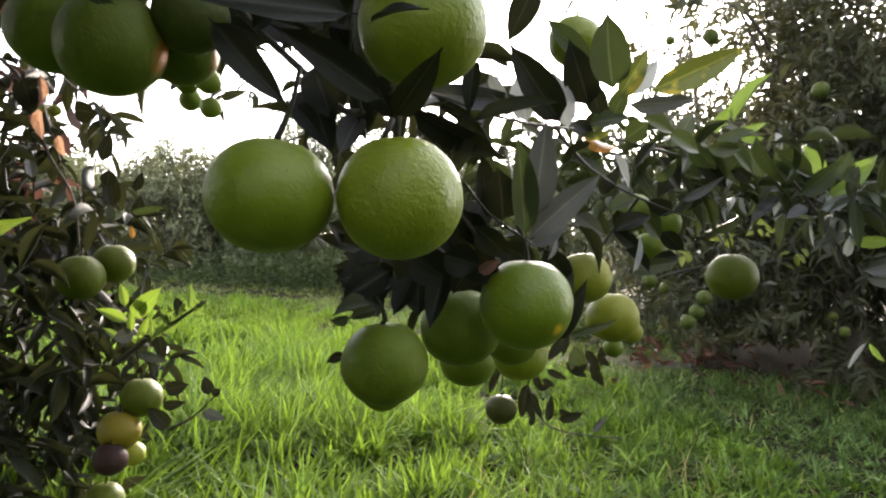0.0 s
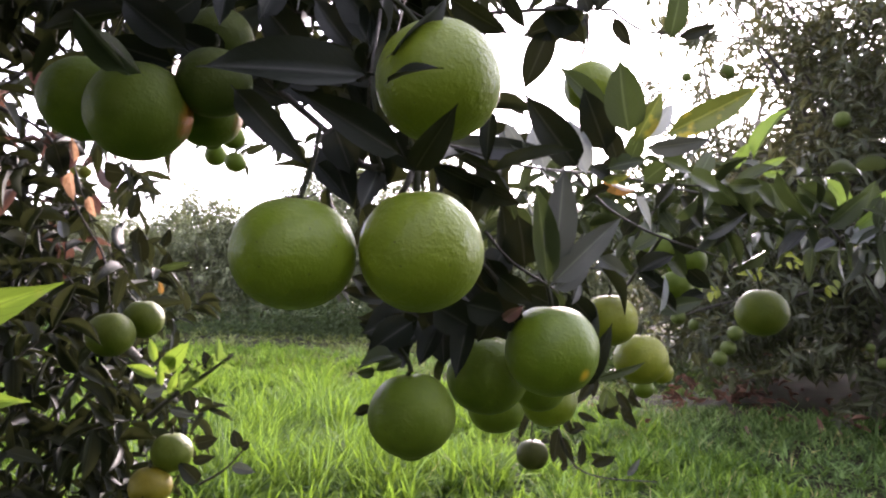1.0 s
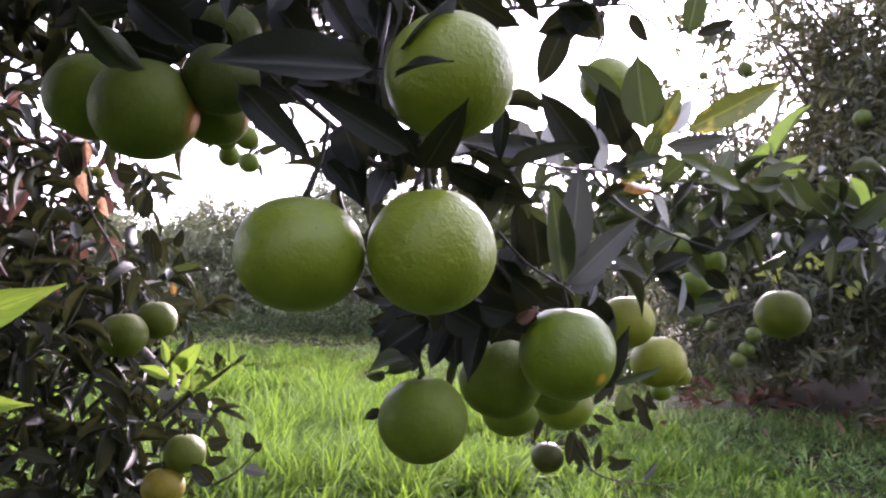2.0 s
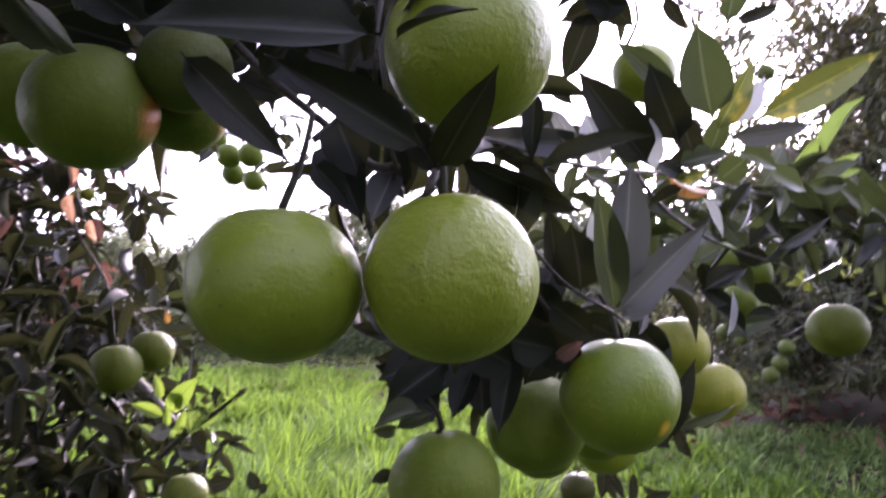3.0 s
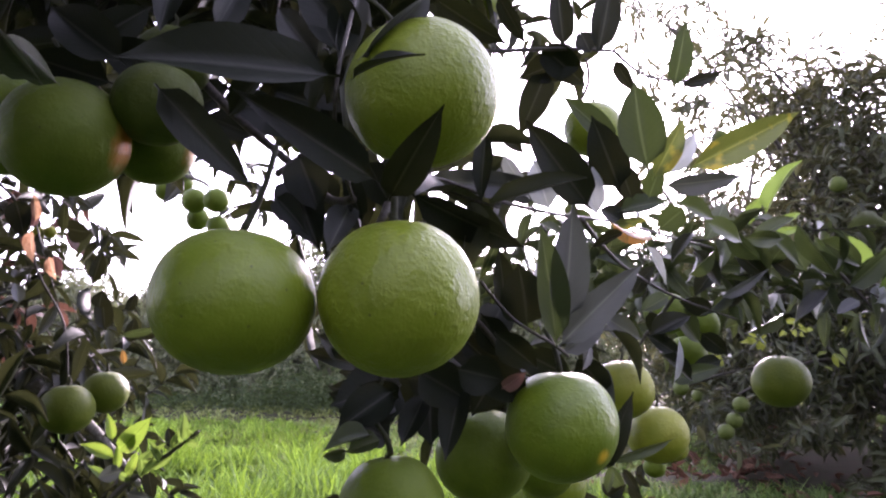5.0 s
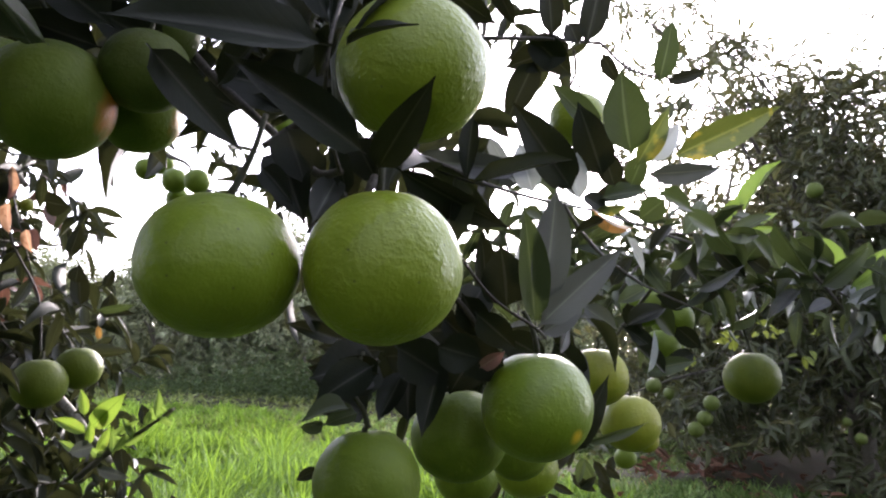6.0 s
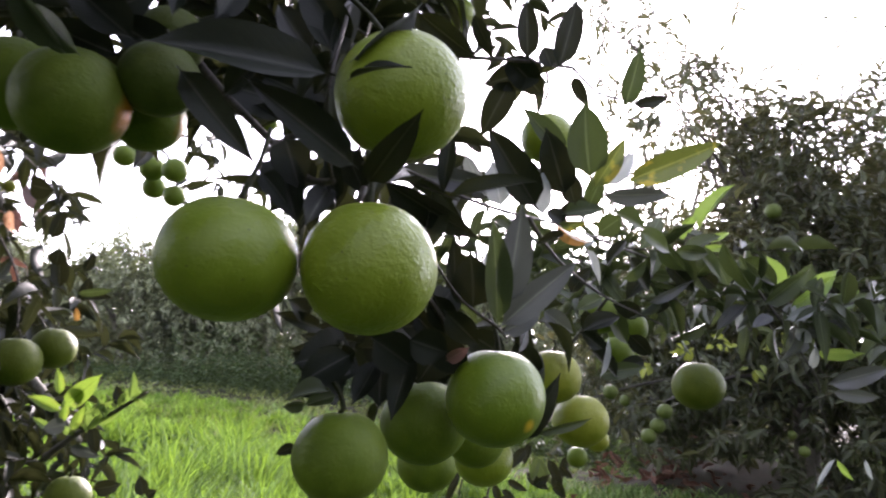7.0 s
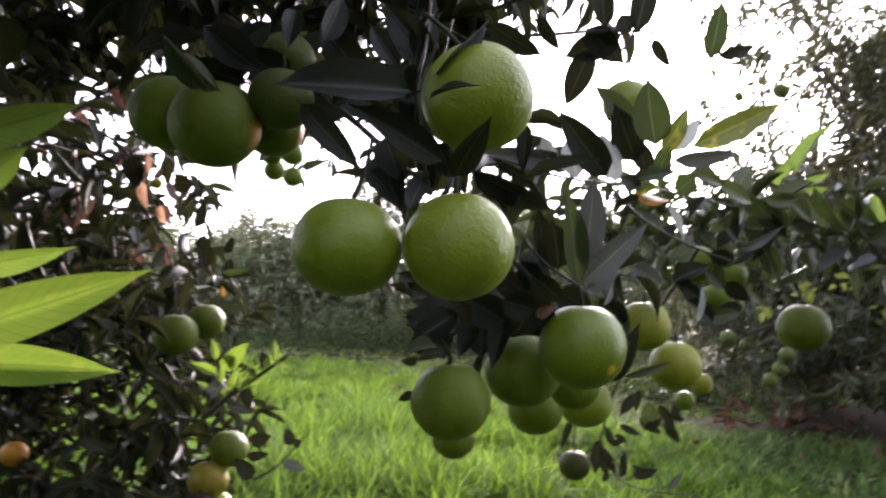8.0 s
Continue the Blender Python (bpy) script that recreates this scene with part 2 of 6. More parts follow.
SPOT_PEEL = peel_material("peel_with_scar", (0.075, 0.124, 0.0040), (0.112, 0.163, 0.0095), (0.85, 0.50, 0.03), (0.0245, -0.023, -0.017), 0.0066, gloss=0.33, rough=0.43)
BLUSH_PEEL = peel_material("peel_with_blush", (0.066, 0.100, 0.0101), (0.097, 0.132, 0.0173), (0.44, 0.13, 0.015), (0.0370, 0.008, -0.006), 0.017, gloss=0.14)
TURNING_PEEL = peel_material("peel_turning", (0.135, 0.165, 0.009), (0.20, 0.215, 0.018))
YELLOW_PEEL = peel_material("peel_yellow", (0.120, 0.105, 0.005), (0.185, 0.145, 0.008))
BROWN_PEEL = peel_material("peel_brown", (0.026, 0.017, 0.015), (0.046, 0.028, 0.024), gloss=0.06)
# dull, deep, umber and olive peels: green peel with shade painted in
DULL_SHADE_PEEL = peel_material("peel_dull_shade", (0.060, 0.084, 0.008), (0.090, 0.112, 0.014), gloss=0.14)
DEEP_SHADE_PEEL = peel_material("peel_deep_shade", (0.036, 0.054, 0.010), (0.058, 0.074, 0.016), gloss=0.10)
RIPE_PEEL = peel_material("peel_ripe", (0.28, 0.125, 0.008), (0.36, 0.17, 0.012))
UMBER_SHADE_PEEL = peel_material("peel_umber_shade", (0.030, 0.036, 0.009), (0.048, 0.054, 0.014), gloss=0.06)
OLIVE_SHADE_PEEL = peel_material("peel_olive_shade", (0.068, 0.108, 0.008), (0.100, 0.144, 0.013), gloss=0.16)


# ---- mesh helpers ----
def part(name, mesh, material, parent=None, label=""):
    """Links a bmesh or a mesh as one object under a thing or a part."""
    if isinstance(mesh, bmesh.types.BMesh):
        data = bpy.data.meshes.new(name)
        mesh.to_mesh(data)
        mesh.free()
        mesh = data
    if material and not mesh.materials:
        mesh.materials.append(material)
    ob = new(name, mesh)
    if parent:
        ob.parent = parent
        ob.matrix_parent_inverse = parent.matrix_world.inverted() if parent.type == "EMPTY" else Matrix()
    if label:
        ob["label"] = label
    return ob


def mesh_of(name, verts, faces, uvs=None, smooth=True):
    """A mesh from arrays: verts (n, 3), a list of (k, 3 or 4) index arrays, uv per vertex."""
    me = bpy.data.meshes.new(name)
    loops = np.concatenate([f.ravel() for f in faces])
    sizes = np.concatenate([np.full(len(f), f.shape[1]) for f in faces])
    starts = np.r_[0, np.cumsum(sizes)[:-1]]
    me.vertices.add(len(verts))
    me.vertices.foreach_set("co", np.asarray(verts, np.float32).ravel())
    me.loops.add(len(loops))
    me.loops.foreach_set("vertex_index", loops.astype(np.int32))
    me.polygons.add(len(sizes))
    me.polygons.foreach_set("loop_start", starts.astype(np.int32))
    me.polygons.foreach_set("loop_total", sizes.astype(np.int32))
    me.polygons.foreach_set("use_smooth", np.full(len(sizes), smooth))
    if uvs is not None:
        layer = me.uv_layers.new(name="UVMap")
        layer.data.foreach_set("uv", np.asarray(uvs, np.float32)[loops].ravel())
    me.update()
    me.validate()
    return me


def tube_arrays(points, radii, sides=8):
    """A tapering tube with closed ends along a smooth line through points."""
    pts = [Vector(p) for p in points]
    line, rad = [], []
    for i in range(len(pts) - 1):
        a, b, c, d = pts[max(i - 1, 0)], pts[i], pts[i + 1], pts[min(i + 2, len(pts) - 1)]
        for k in range(5):
            t = k / 5
            line.append(0.5 * (2 * b + (c - a) * t + (2 * a - 5 * b + 4 * c - d) * t * t + (3 * b - a - 3 * c + d) * t ** 3))
            rad.append(radii[i] * (1 - t) + radii[i + 1] * t)
    line.append(pts[-1])
    rad.append(radii[-1])
    verts, n = [], len(line)
    for i, (p, r) in enumerate(zip(line, rad)):
        ahead = (line[min(i + 1, n - 1)] - line[max(i - 1, 0)]).normalized()
        u = ahead.orthogonal().normalized() if i == 0 else (u - ahead * u.dot(ahead)).normalized()
        w = ahead.cross(u)
        lump = 1 + 0.12 * noise.noise(p * 60)
        for k in range(sides):
            a = 2 * math.pi * k / sides
            verts.append(p + (u * math.cos(a) + w * math.sin(a)) * r * lump)
    quads = [(i * sides + k, i * sides + (k + 1) % sides, (i + 1) * sides + (k + 1) % sides, (i + 1) * sides + k) for i in range(n - 1) for k in range(sides)]
    verts += [line[0], line[-1]]
    tris = [(n * sides, (k + 1) % sides, k) for k in range(sides)] + [(n * sides + 1, (n - 1) * sides + k, (n - 1) * sides + (k + 1) % sides) for k in range(sides)]
    return np.array([tuple(v) for v in verts]), np.array(quads), np.array(tris)


def tube(name, points, radii, material, parent, label="", sides=8):
    v, q, t = tube_arrays(points, radii, sides)
    return part(name, mesh_of(name, v, [q, t]), material, parent, label)


def leaf_grid(rows, cols, seed=0, bend=0.15, fold=0.25, wavy=0.02, blunt=0.0):
    """A leaf one long along +y, one wide, as a grid: verts, quads, uv. fold lifts the edges, bend lets the tip drop."""
    rnd = random.Random(seed)
    ph, sway = rnd.uniform(0, 6), rnd.uniform(-0.04, 0.04)
    v, uv = [], []
    for i in range(rows + 1):
        t = i / rows
        w = (math.sin(math.pi * min(1, (t + 0.015)) ** (0.82 + blunt)) ** 0.80) * 0.5 if t < 1 else 0.004
        w *= min(1.0, max(0.0, (t - 0.05) / 0.10)) * (1 - 0.55 * max(0.0, (t - 0.82) / 0.18)) if rows > 6 else 1.0
        w = max(w, 0.022 if t < 0.1 and rows > 6 else 0.012)
        for j in range(cols + 1):
            s = 2 * j / cols - 1
            z = -bend * t * t + fold * abs(s) * w + wavy * math.sin(9 * t + ph + (1.5 if s > 0 else 0)) * abs(s) ** 2
            v.append((s * w + sway * math.sin(math.pi * t), t, z))
            uv.append((j / cols, t))
    q = [(i * (cols + 1) + j, i * (cols + 1) + j + 1, (i + 1) * (cols + 1) + j + 1, (i + 1) * (cols + 1) + j) for i in range(rows) for j in range(cols)]
    uvs = np.array(uv)
    return np.array(v), np.array(q), uvs


def spread(template, origins, axes, normals, lengths, widths):
    """Many copies of a leaf template as one set of arrays."""
    v, q, uv = template
    axes = axes / np.linalg.norm(axes, axis=1, keepdims=True)
    side = np.cross(axes, normals)
    side /= np.linalg.norm(side, axis=1, keepdims=True) + 1e-9
    up = np.cross(side, axes)
    out = (origins[:, None] + v[None, :, 0, None] * (side * widths[:, None])[:, None] + v[None, :, 1, None] * (axes * lengths[:, None])[:, None]
           + v[None, :, 2, None] * (up * lengths[:, None])[:, None])
    n, k = len(origins), len(v)
    return out.reshape(-1, 3), (q[None] + (np.arange(n) * k)[:, None, None]).reshape(-1, q.shape[1]), np.tile(uv, (n, 1))


def joined(sets):
    """Joins (verts, quads, uv) sets."""
    v, f, u, base = [], [], [], 0
    for a, b, c in sets:
        v.append(a), f.append(b + base), u.append(c)
        base += len(a)
    return np.concatenate(v), np.concatenate(f), np.concatenate(u)


def twig_leaves(rng, starts, ways, twig_len, per_twig, leaf_len, droop=0.25, rows=3, templates=4):
    """Leaves set in turns along many short straight twigs; returns leaf arrays and twig arrays."""
    n = len(starts)
    ways = ways / np.linalg.norm(ways, axis=1, keepdims=True)
    temps = [leaf_grid(rows, 2, seed=s, bend=b, fold=f) for s, b, f in ((1, 0.05, 0.30), (2, 0.22, 0.20), (3, 0.34, 0.42), (4, 0.12, 0.55))][:templates]
    frac = (np.arange(per_twig) + 0.6) / per_twig
    spot = starts[:, None] + ways[:, None] * (frac[None, :, None] * twig_len[:, None, None])
    across = np.cross(ways, rng.normal(size=(n, 3)))
    across /= np.linalg.norm(across, axis=1, keepdims=True)
    other = np.cross(ways, across)
    ang = (np.arange(per_twig) * 2.4)[None] + rng.uniform(0, 6.28, (n, 1)) + rng.normal(0, 0.35, (n, per_twig))
    out = across[:, None] * np.cos(ang)[..., None] + other[:, None] * np.sin(ang)[..., None]
    axis = out + ways[:, None] * rng.uniform(0.25, 1.0, (n, per_twig, 1)) + np.array([0, 0, -1.0]) * rng.normal(droop, 0.25, (n, per_twig, 1))
    normal = ways[:, None] * 0.6 + np.array([0, 0, 0.9]) + rng.normal(0, 0.35, (n, per_twig, 3))
    length = leaf_len * rng.uniform(0.55, 1.15, (n, per_twig))
    width = length * rng.uniform(0.23, 0.37, (n, per_twig))
    pick = rng.integers(0, len(temps), (n, per_twig))
    sets = [spread(tp, spot[pick == k], axis[pick == k], normal[pick == k], length[pick == k], width[pick == k]) for k, tp in enumerate(temps) if (pick == k).any()]
    # twigs, three-sided
    ends = starts + ways * twig_len[:, None]
    rad = 0.0022 * (leaf_len / 0.09)
    ring = [across * math.cos(a) + other * math.sin(a) for a in (0, 2.09, 4.19)]
    tv = np.stack([starts + r * rad for r in ring] + [ends + r * rad * 0.5 for r in ring], 1).reshape(-1, 3)
    tq = np.array([(0, 1, 4, 3), (1, 2, 5, 4), (2, 0, 3, 5)])
    tq = (tq[None] + (np.arange(n) * 6)[:, None, None]).reshape(-1, 4)
    return joined(sets), (tv, tq)


# ---- ground and grass ----
def lie(x, y):
    """The height of the ground, flat with faint swells."""
    return 0.03 * np.sin(x * 0.7 + 1) * np.cos(y * 0.45) + 0.012 * np.sin(x * 2.3) * np.sin(y * 1.9)


def build_ground():
    near = np.linspace(-14, 14, 113)
    steps = np.r_[-2500, -600, -150, -60, -30, near, 30, 60, 150, 600, 2500]
    xs, ys = np.meshgrid(steps, steps + 6)
    fade = np.clip(1.3 - np.hypot(xs, ys - 6) / 30, 0, 1)
    v = np.stack([xs, ys, lie(xs, ys) * fade], -1).reshape(-1, 3)
    n = len(steps)
    i = (np.arange(n - 1)[:, None] * n + np.arange(n - 1)).ravel()
    q = np.stack([i, i + 1, i + n + 1, i + n], 1)
    tagged(part("ground", mesh_of("ground", v, [q]), SOIL), "earth ground with grass and bare reddish soil between orchard rows", "ground", kind="structure")


def build_grass():
    rng = np.random.default_rng(5)

    def tufts(per_metre, x0, x1, y0, y1, keep, per, tall, wide, rows=3, open_out=0.9, wedge=True):
        """Rosettes of arching blades over a wedge that opens with distance, or over a plain rectangle."""
        blades = [leaf_grid(rows, 1, k, bend=b, fold=0.0, wavy=0.0, blunt=-0.25) for k, b in ((1, 0.12), (2, 0.38), (3, 0.70), (4, 0.95))]
        area = (x1 - x0) * (y1 - y0) * (0.5 * (y0 + y1) / y1 if wedge else 1.0)
        count = int(per_metre * area)
        y = np.sqrt(rng.uniform(y0 * y0, y1 * y1, count)) if wedge else rng.uniform(y0, y1, count)
        open_by = y / y1 if wedge else 1.0
        x = (rng.uniform(0, 1, count) * (x1 - x0) + x0) * open_by
        lump = np.array([noise.noise((p * 1.4, q * 1.4, 0.0)) + 0.7 * noise.noise((p * 4.5, q * 4.5, 3.0)) for p, q in zip(x, y)])
        ok = rng.uniform(-0.9, 0.1, count) < lump + keep(x, y)
        x, y, lump = x[ok], y[ok], lump[ok]
        # taller on the open side and in the near half of the lane, cropped towards the far row
        lush = np.clip(1.05 - (x + 0.12 * y) * 0.55, 0.62, 1.55) * np.clip((5.9 - y) / 1.8, np.where(x > 0, 0.55, 0.40), 1.0) * (0.80 + 0.75 * np.clip(lump, -0.5, 0.9))
        n = len(x)
        k = np.repeat(np.arange(n), per)
        m = len(k)
        ang = rng.uniform(0, 6.283, m)
        lean = rng.uniform(0.05, 1.0, m) * open_out * np.where(lush[k] < 0.8, 1.5, 1.0)
        length = tall * lush[k] * rng.uniform(0.35, 1.25, m)
        off = rng.normal(0, 0.014, (m, 2))
        o = np.stack([x[k] + off[:, 0], y[k] + off[:, 1], np.zeros(m)], 1)
        o[:, 2] = lie(o[:, 0], o[:, 1]) - 0.006
        axis = np.stack([np.cos(ang) * lean, np.sin(ang) * lean, np.ones(m)], 1)
        normal = np.stack([-np.cos(ang), -np.sin(ang), lean], 1) + rng.normal(0, 0.35, (m, 3))
        w = wide * rng.uniform(0.5, 1.4, m)
        pick = rng.choice(4, m, p=(0.30, 0.32, 0.24, 0.14))
        return [spread(t, o[pick == j], axis[pick == j], normal[pick == j], length[pick == j], w[pick == j]) for j, t in enumerate(blades)]

    def laid(name, sets, material, label):
        v, q, u = joined(sets)
        tagged(part(name, mesh_of(name, v, [q], u), material), label, "grass", kind="stuff")

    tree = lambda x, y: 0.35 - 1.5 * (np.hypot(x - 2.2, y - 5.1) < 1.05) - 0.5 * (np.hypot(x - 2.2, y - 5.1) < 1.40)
    # left and near takes the sunlit tone, the rest the shaded one
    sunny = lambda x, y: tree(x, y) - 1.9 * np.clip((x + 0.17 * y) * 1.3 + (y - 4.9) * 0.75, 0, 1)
    shady = lambda x, y: tree(x, y) - 1.9 * np.clip(0.75 - (x + 0.17 * y) * 1.3 - (y - 4.9) * 0.75, 0, 1)
    far = lambda x, y: tree(x, y) + 0.2
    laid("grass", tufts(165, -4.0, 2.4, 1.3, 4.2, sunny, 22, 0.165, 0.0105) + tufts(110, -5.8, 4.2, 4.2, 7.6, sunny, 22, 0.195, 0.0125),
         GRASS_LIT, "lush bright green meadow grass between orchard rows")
    laid("short_grass", tufts(340, -3.1, 2.4, 1.3, 4.2, lambda x, y: shady(x, y) + 0.85, 13, 0.180, 0.0072, open_out=1.3) + tufts(220, -5.8, 4.2, 4.2, 7.6, shady, 11, 0.150, 0.0095, open_out=1.2),
         GRASS_SHADE, "short green grass coloured as in the shade of the trees")
    laid("cropped_grass", tufts(190, -5.8, 2.0, 4.8, 7.8, lambda x, y: far(x, y) - 1.2 * np.clip((5.6 - y) * 1.2, 0, 1), 9, 0.15, 0.0105, rows=2) + tufts(56, -13, 8, 7.6, 19, far, 7, 0.15, 0.024, rows=2),
         GRASS_DULL, "cropped dull green grass before the far tree row")
    beside = lambda x, y: tree(x, y) - 9.0 * (np.abs(x + 0.08 * y) < 0.60 * y - 0.25) * (y > 1.3)
    # shaded tone here too, so less light bounces up to the fruit
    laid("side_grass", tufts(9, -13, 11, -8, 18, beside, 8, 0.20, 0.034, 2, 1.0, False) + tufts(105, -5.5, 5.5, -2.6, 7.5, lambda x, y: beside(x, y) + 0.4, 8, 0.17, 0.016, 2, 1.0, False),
         GRASS_SHADE, "meadow grass around the orange trees")
    laid("dry_grass", tufts(130, -3.1, 2.6, 1.3, 4.5, lambda x, y: tree(x, y) - 0.5 - 2.5 * np.clip(-x - 0.15, 0, 1), 3, 0.17, 0.004, 3, 1.3), GRASS_DRY, "straw-coloured dry blades among the grass")


def build_weeds():
    rng = np.random.default_rng(17)
    n = 1560
    x = np.r_[rng.uniform(-6.5, 1.5, 360), rng.normal(-2.7, 0.6, 260), rng.normal(-0.6, 0.5, 140), rng.uniform(-6.0, 0.5, 260), rng.normal(0.75, 0.28, 240), rng.normal(-3.4, 0.9, 300)]
    y = np.r_[rng.normal(10.9, 0.8, 360), rng.normal(9.4, 0.45, 260), rng.normal(8.9, 0.4, 140), rng.normal(10.2, 0.5, 260), rng.normal(6.3, 0.5, 240), rng.normal(10.0, 0.5, 300)]
    p = np.stack([x, y, lie(x, y)], 1)
    tall = 0.12 + 0.45 * np.array([max(0.0, noise.noise((a * 1.1, b * 1.1, 5.0))) for a, b in zip(x, y)])
    tall[360:760] += 0.24
    tall[1260:] += rng.uniform(0.15, 0.75, 300)
    (v, q, u), _ = twig_leaves(rng, p, np.array([0, 0, 1.0]) + rng.normal(0, 0.3, (n, 3)), tall, 9, 0.075, 0.1, 2)
    tagged(part("weeds", mesh_of("weeds", v, [q], u), WEED), "low leafy weeds in front of the far tree row", "weeds", kind="stuff")


def build_litter():
    """Dry leaves in a few heaps at the skirt of the neighbouring tree, and scattered thinly under it."""
    rng = np.random.default_rng(9)
    heaps = ((1.24, 4.75, 0.11, 0.20, 60), (0.86, 4.65, 0.08, 0.10, 22), (1.62, 3.86, 0.20, 0.09, 16), (1.30, 3.95, 0.14, 0.06, 8))
    x = np.concatenate([rng.normal(h[0], h[2], h[4]) for h in heaps] + [2.2 + rng.normal(-0.3, 0.6, 90)])
    y = np.concatenate([rng.normal(h[1], h[2] * 0.7, h[4]) for h in heaps] + [5.0 + rng.normal(-0.5, 0.5, 90)])
    up = np.concatenate([np.abs(rng.normal(0.03, h[3] * 0.5, h[4])) for h in heaps] + [rng.uniform(0.004, 0.04, 90)])
    n = len(x)
    ang = rng.uniform(0, 6.283, n)
    axis = np.stack([np.cos(ang), np.sin(ang), rng.normal(0.15, 0.45, n)], 1)
    normal = np.array([0, 0, 1.0]) + rng.normal(0, 0.5, (n, 3))
    ln = rng.uniform(0.05, 0.10, n)
    v, q, u = spread(leaf_grid(3, 2, 4, bend=-0.25, fold=0.5), np.stack([x, y, lie(x, y) + up], 1), axis, normal, ln, ln * 0.36)
    tagged(part("leaf_litter", mesh_of("leaf_litter", v, [q], u), LITTER), "dry reddish-brown fallen leaves under an orange tree", "leaf litter", kind="stuff")


# ---- orchard trees ----
def citrus_tree(x, y, height, radius, twigs, seed, leaf_len=0.09, material=None, label="", shoots=0, rows=3, gap=None, skirt=0):
    rng = np.random.default_rng(seed)
    base = tagged(new("orange_tree"), label or "round dark green orange tree with branches down to the grass", "tree", "orchard trees")
    base.location = (x, y, float(lie(x, y)))
    bpy.context.view_layer.update()
    rnd = random.Random(seed)
    fork = Vector((x, y, height * 0.22))
    tube("trunk", [(x, y, -0.05), (x + 0.02, y, height * 0.1), fork], [radius * 0.075, radius * 0.055, radius * 0.05], BARK, base)
    for k in range(6):
        a = k * 1.05 + rnd.uniform(-0.3, 0.3)
        out = radius * rnd.uniform(0.55, 0.8)
        tip = Vector((x + math.cos(a) * out, y + math.sin(a) * out, height * rnd.uniform(0.55, 0.85)))
        mid = fork.lerp(tip, 0.5) + Vector((0, 0, height * 0.08))
        tube("limb", [fork - Vector((0, 0, 0.03)), mid, tip], [radius * 0.035, radius * 0.022, radius * 0.008], BARK, base, sides=6)
    # twig starts in an uneven shell, lower part reaching the ground
    d = rng.normal(size=(twigs * 2, 3))
    d /= np.linalg.norm(d, axis=1, keepdims=True)
    lump = np.array([noise.noise(Vector(p) * 2.3 + Vector((seed, 0, 0))) + 0.6 * noise.noise(Vector(p) * 6.0 + Vector((0, seed, 0))) for p in d])
    keep = (rng.uniform(-0.75, 0.45, len(d)) < lump)
    d, lump = d[keep][:twigs], lump[keep][:twigs]
    depth = rng.uniform(0.10, 1.0, len(d)) ** 0.5 * (0.92 + 0.28 * lump)
    c = np.array([x, y, height * 0.50])
    half = np.array([radius, radius, height * 0.50])
    full = np.where(d[:, 2] < 0, (1 - np.clip(d[:, 2] ** 2, 0, 0.97)) ** -0.27, 1.0)      # skirts hang down to the grass
    starts = c + d * np.stack([full, full, np.ones(len(d))], 1) * depth[:, None] * half
    starts[:, 2] = np.clip(starts[:, 2], 0.10, None)
    if gap is not None:      # a loose stretch of the crown that lets the sky through
        open_part = gap(*starts.T) & (rng.uniform(0, 1, len(starts)) < 0.9)
        starts, d = starts[~open_part], d[~open_part]
    ways = d + rng.normal(0, 0.45, d.shape) + np.array([0, 0, 0.25])
    if skirt:      # low drooping twigs round the foot of the crown
        a, r = rng.uniform(0, 6.283, skirt), radius * rng.uniform(0.55, 1.08, skirt)
        low = np.stack([x + np.cos(a) * r, y + np.sin(a) * r, 0.06 + rng.uniform(0, 0.75, skirt) ** 1.4], 1)
        out = np.stack([np.cos(a), np.sin(a), rng.normal(0.1, 0.5, skirt)], 1)
        bare = (low[:, 0] < x - 0.75) & (low[:, 2] < 0.30)      # the side where the bare ground shows
        starts, ways = np.concatenate([starts, low[~bare]]), np.concatenate([ways, out[~bare]])
        d = np.concatenate([d, d[:len(starts) - len(d)]])
    leaves, (tv, tq) = twig_leaves(rng, starts, ways, leaf_len * rng.uniform(1.2, 2.6, len(d)), 9, leaf_len, 0.2, rows)
    if shoots:
        a, r = rng.uniform(0, 6.283, shoots), rng.uniform(0, 0.72, shoots)
        s0 = np.stack([x + np.cos(a) * r * radius, y + np.sin(a) * r * radius, height * (0.5 + 0.5 * np.sqrt(1 - r * r))], 1)
        s0[:, 2] -= 0.1
        up = np.array([0, 0, 1.0]) + rng.normal(0, 0.18, (shoots, 3))
        more, (tv2, tq2) = twig_leaves(rng, s0, up, rng.uniform(0.35, 1.25, shoots), 24, leaf_len * 0.74, -0.1, rows)
        leaves = joined([leaves, more])
        tv, tq = np.concatenate([tv, tv2]), np.concatenate([tq, tq2 + len(tv)])
    v, q, u = leaves
    tagged(part("crown", mesh_of("crown", v, [q], u), material or LEAF_MID, base, "dense glossy dark green leaves"), kind="stuff")
    tagged(part("twig", mesh_of("twig", tv, [tq]), TWIG, base), kind="stuff")
    return base


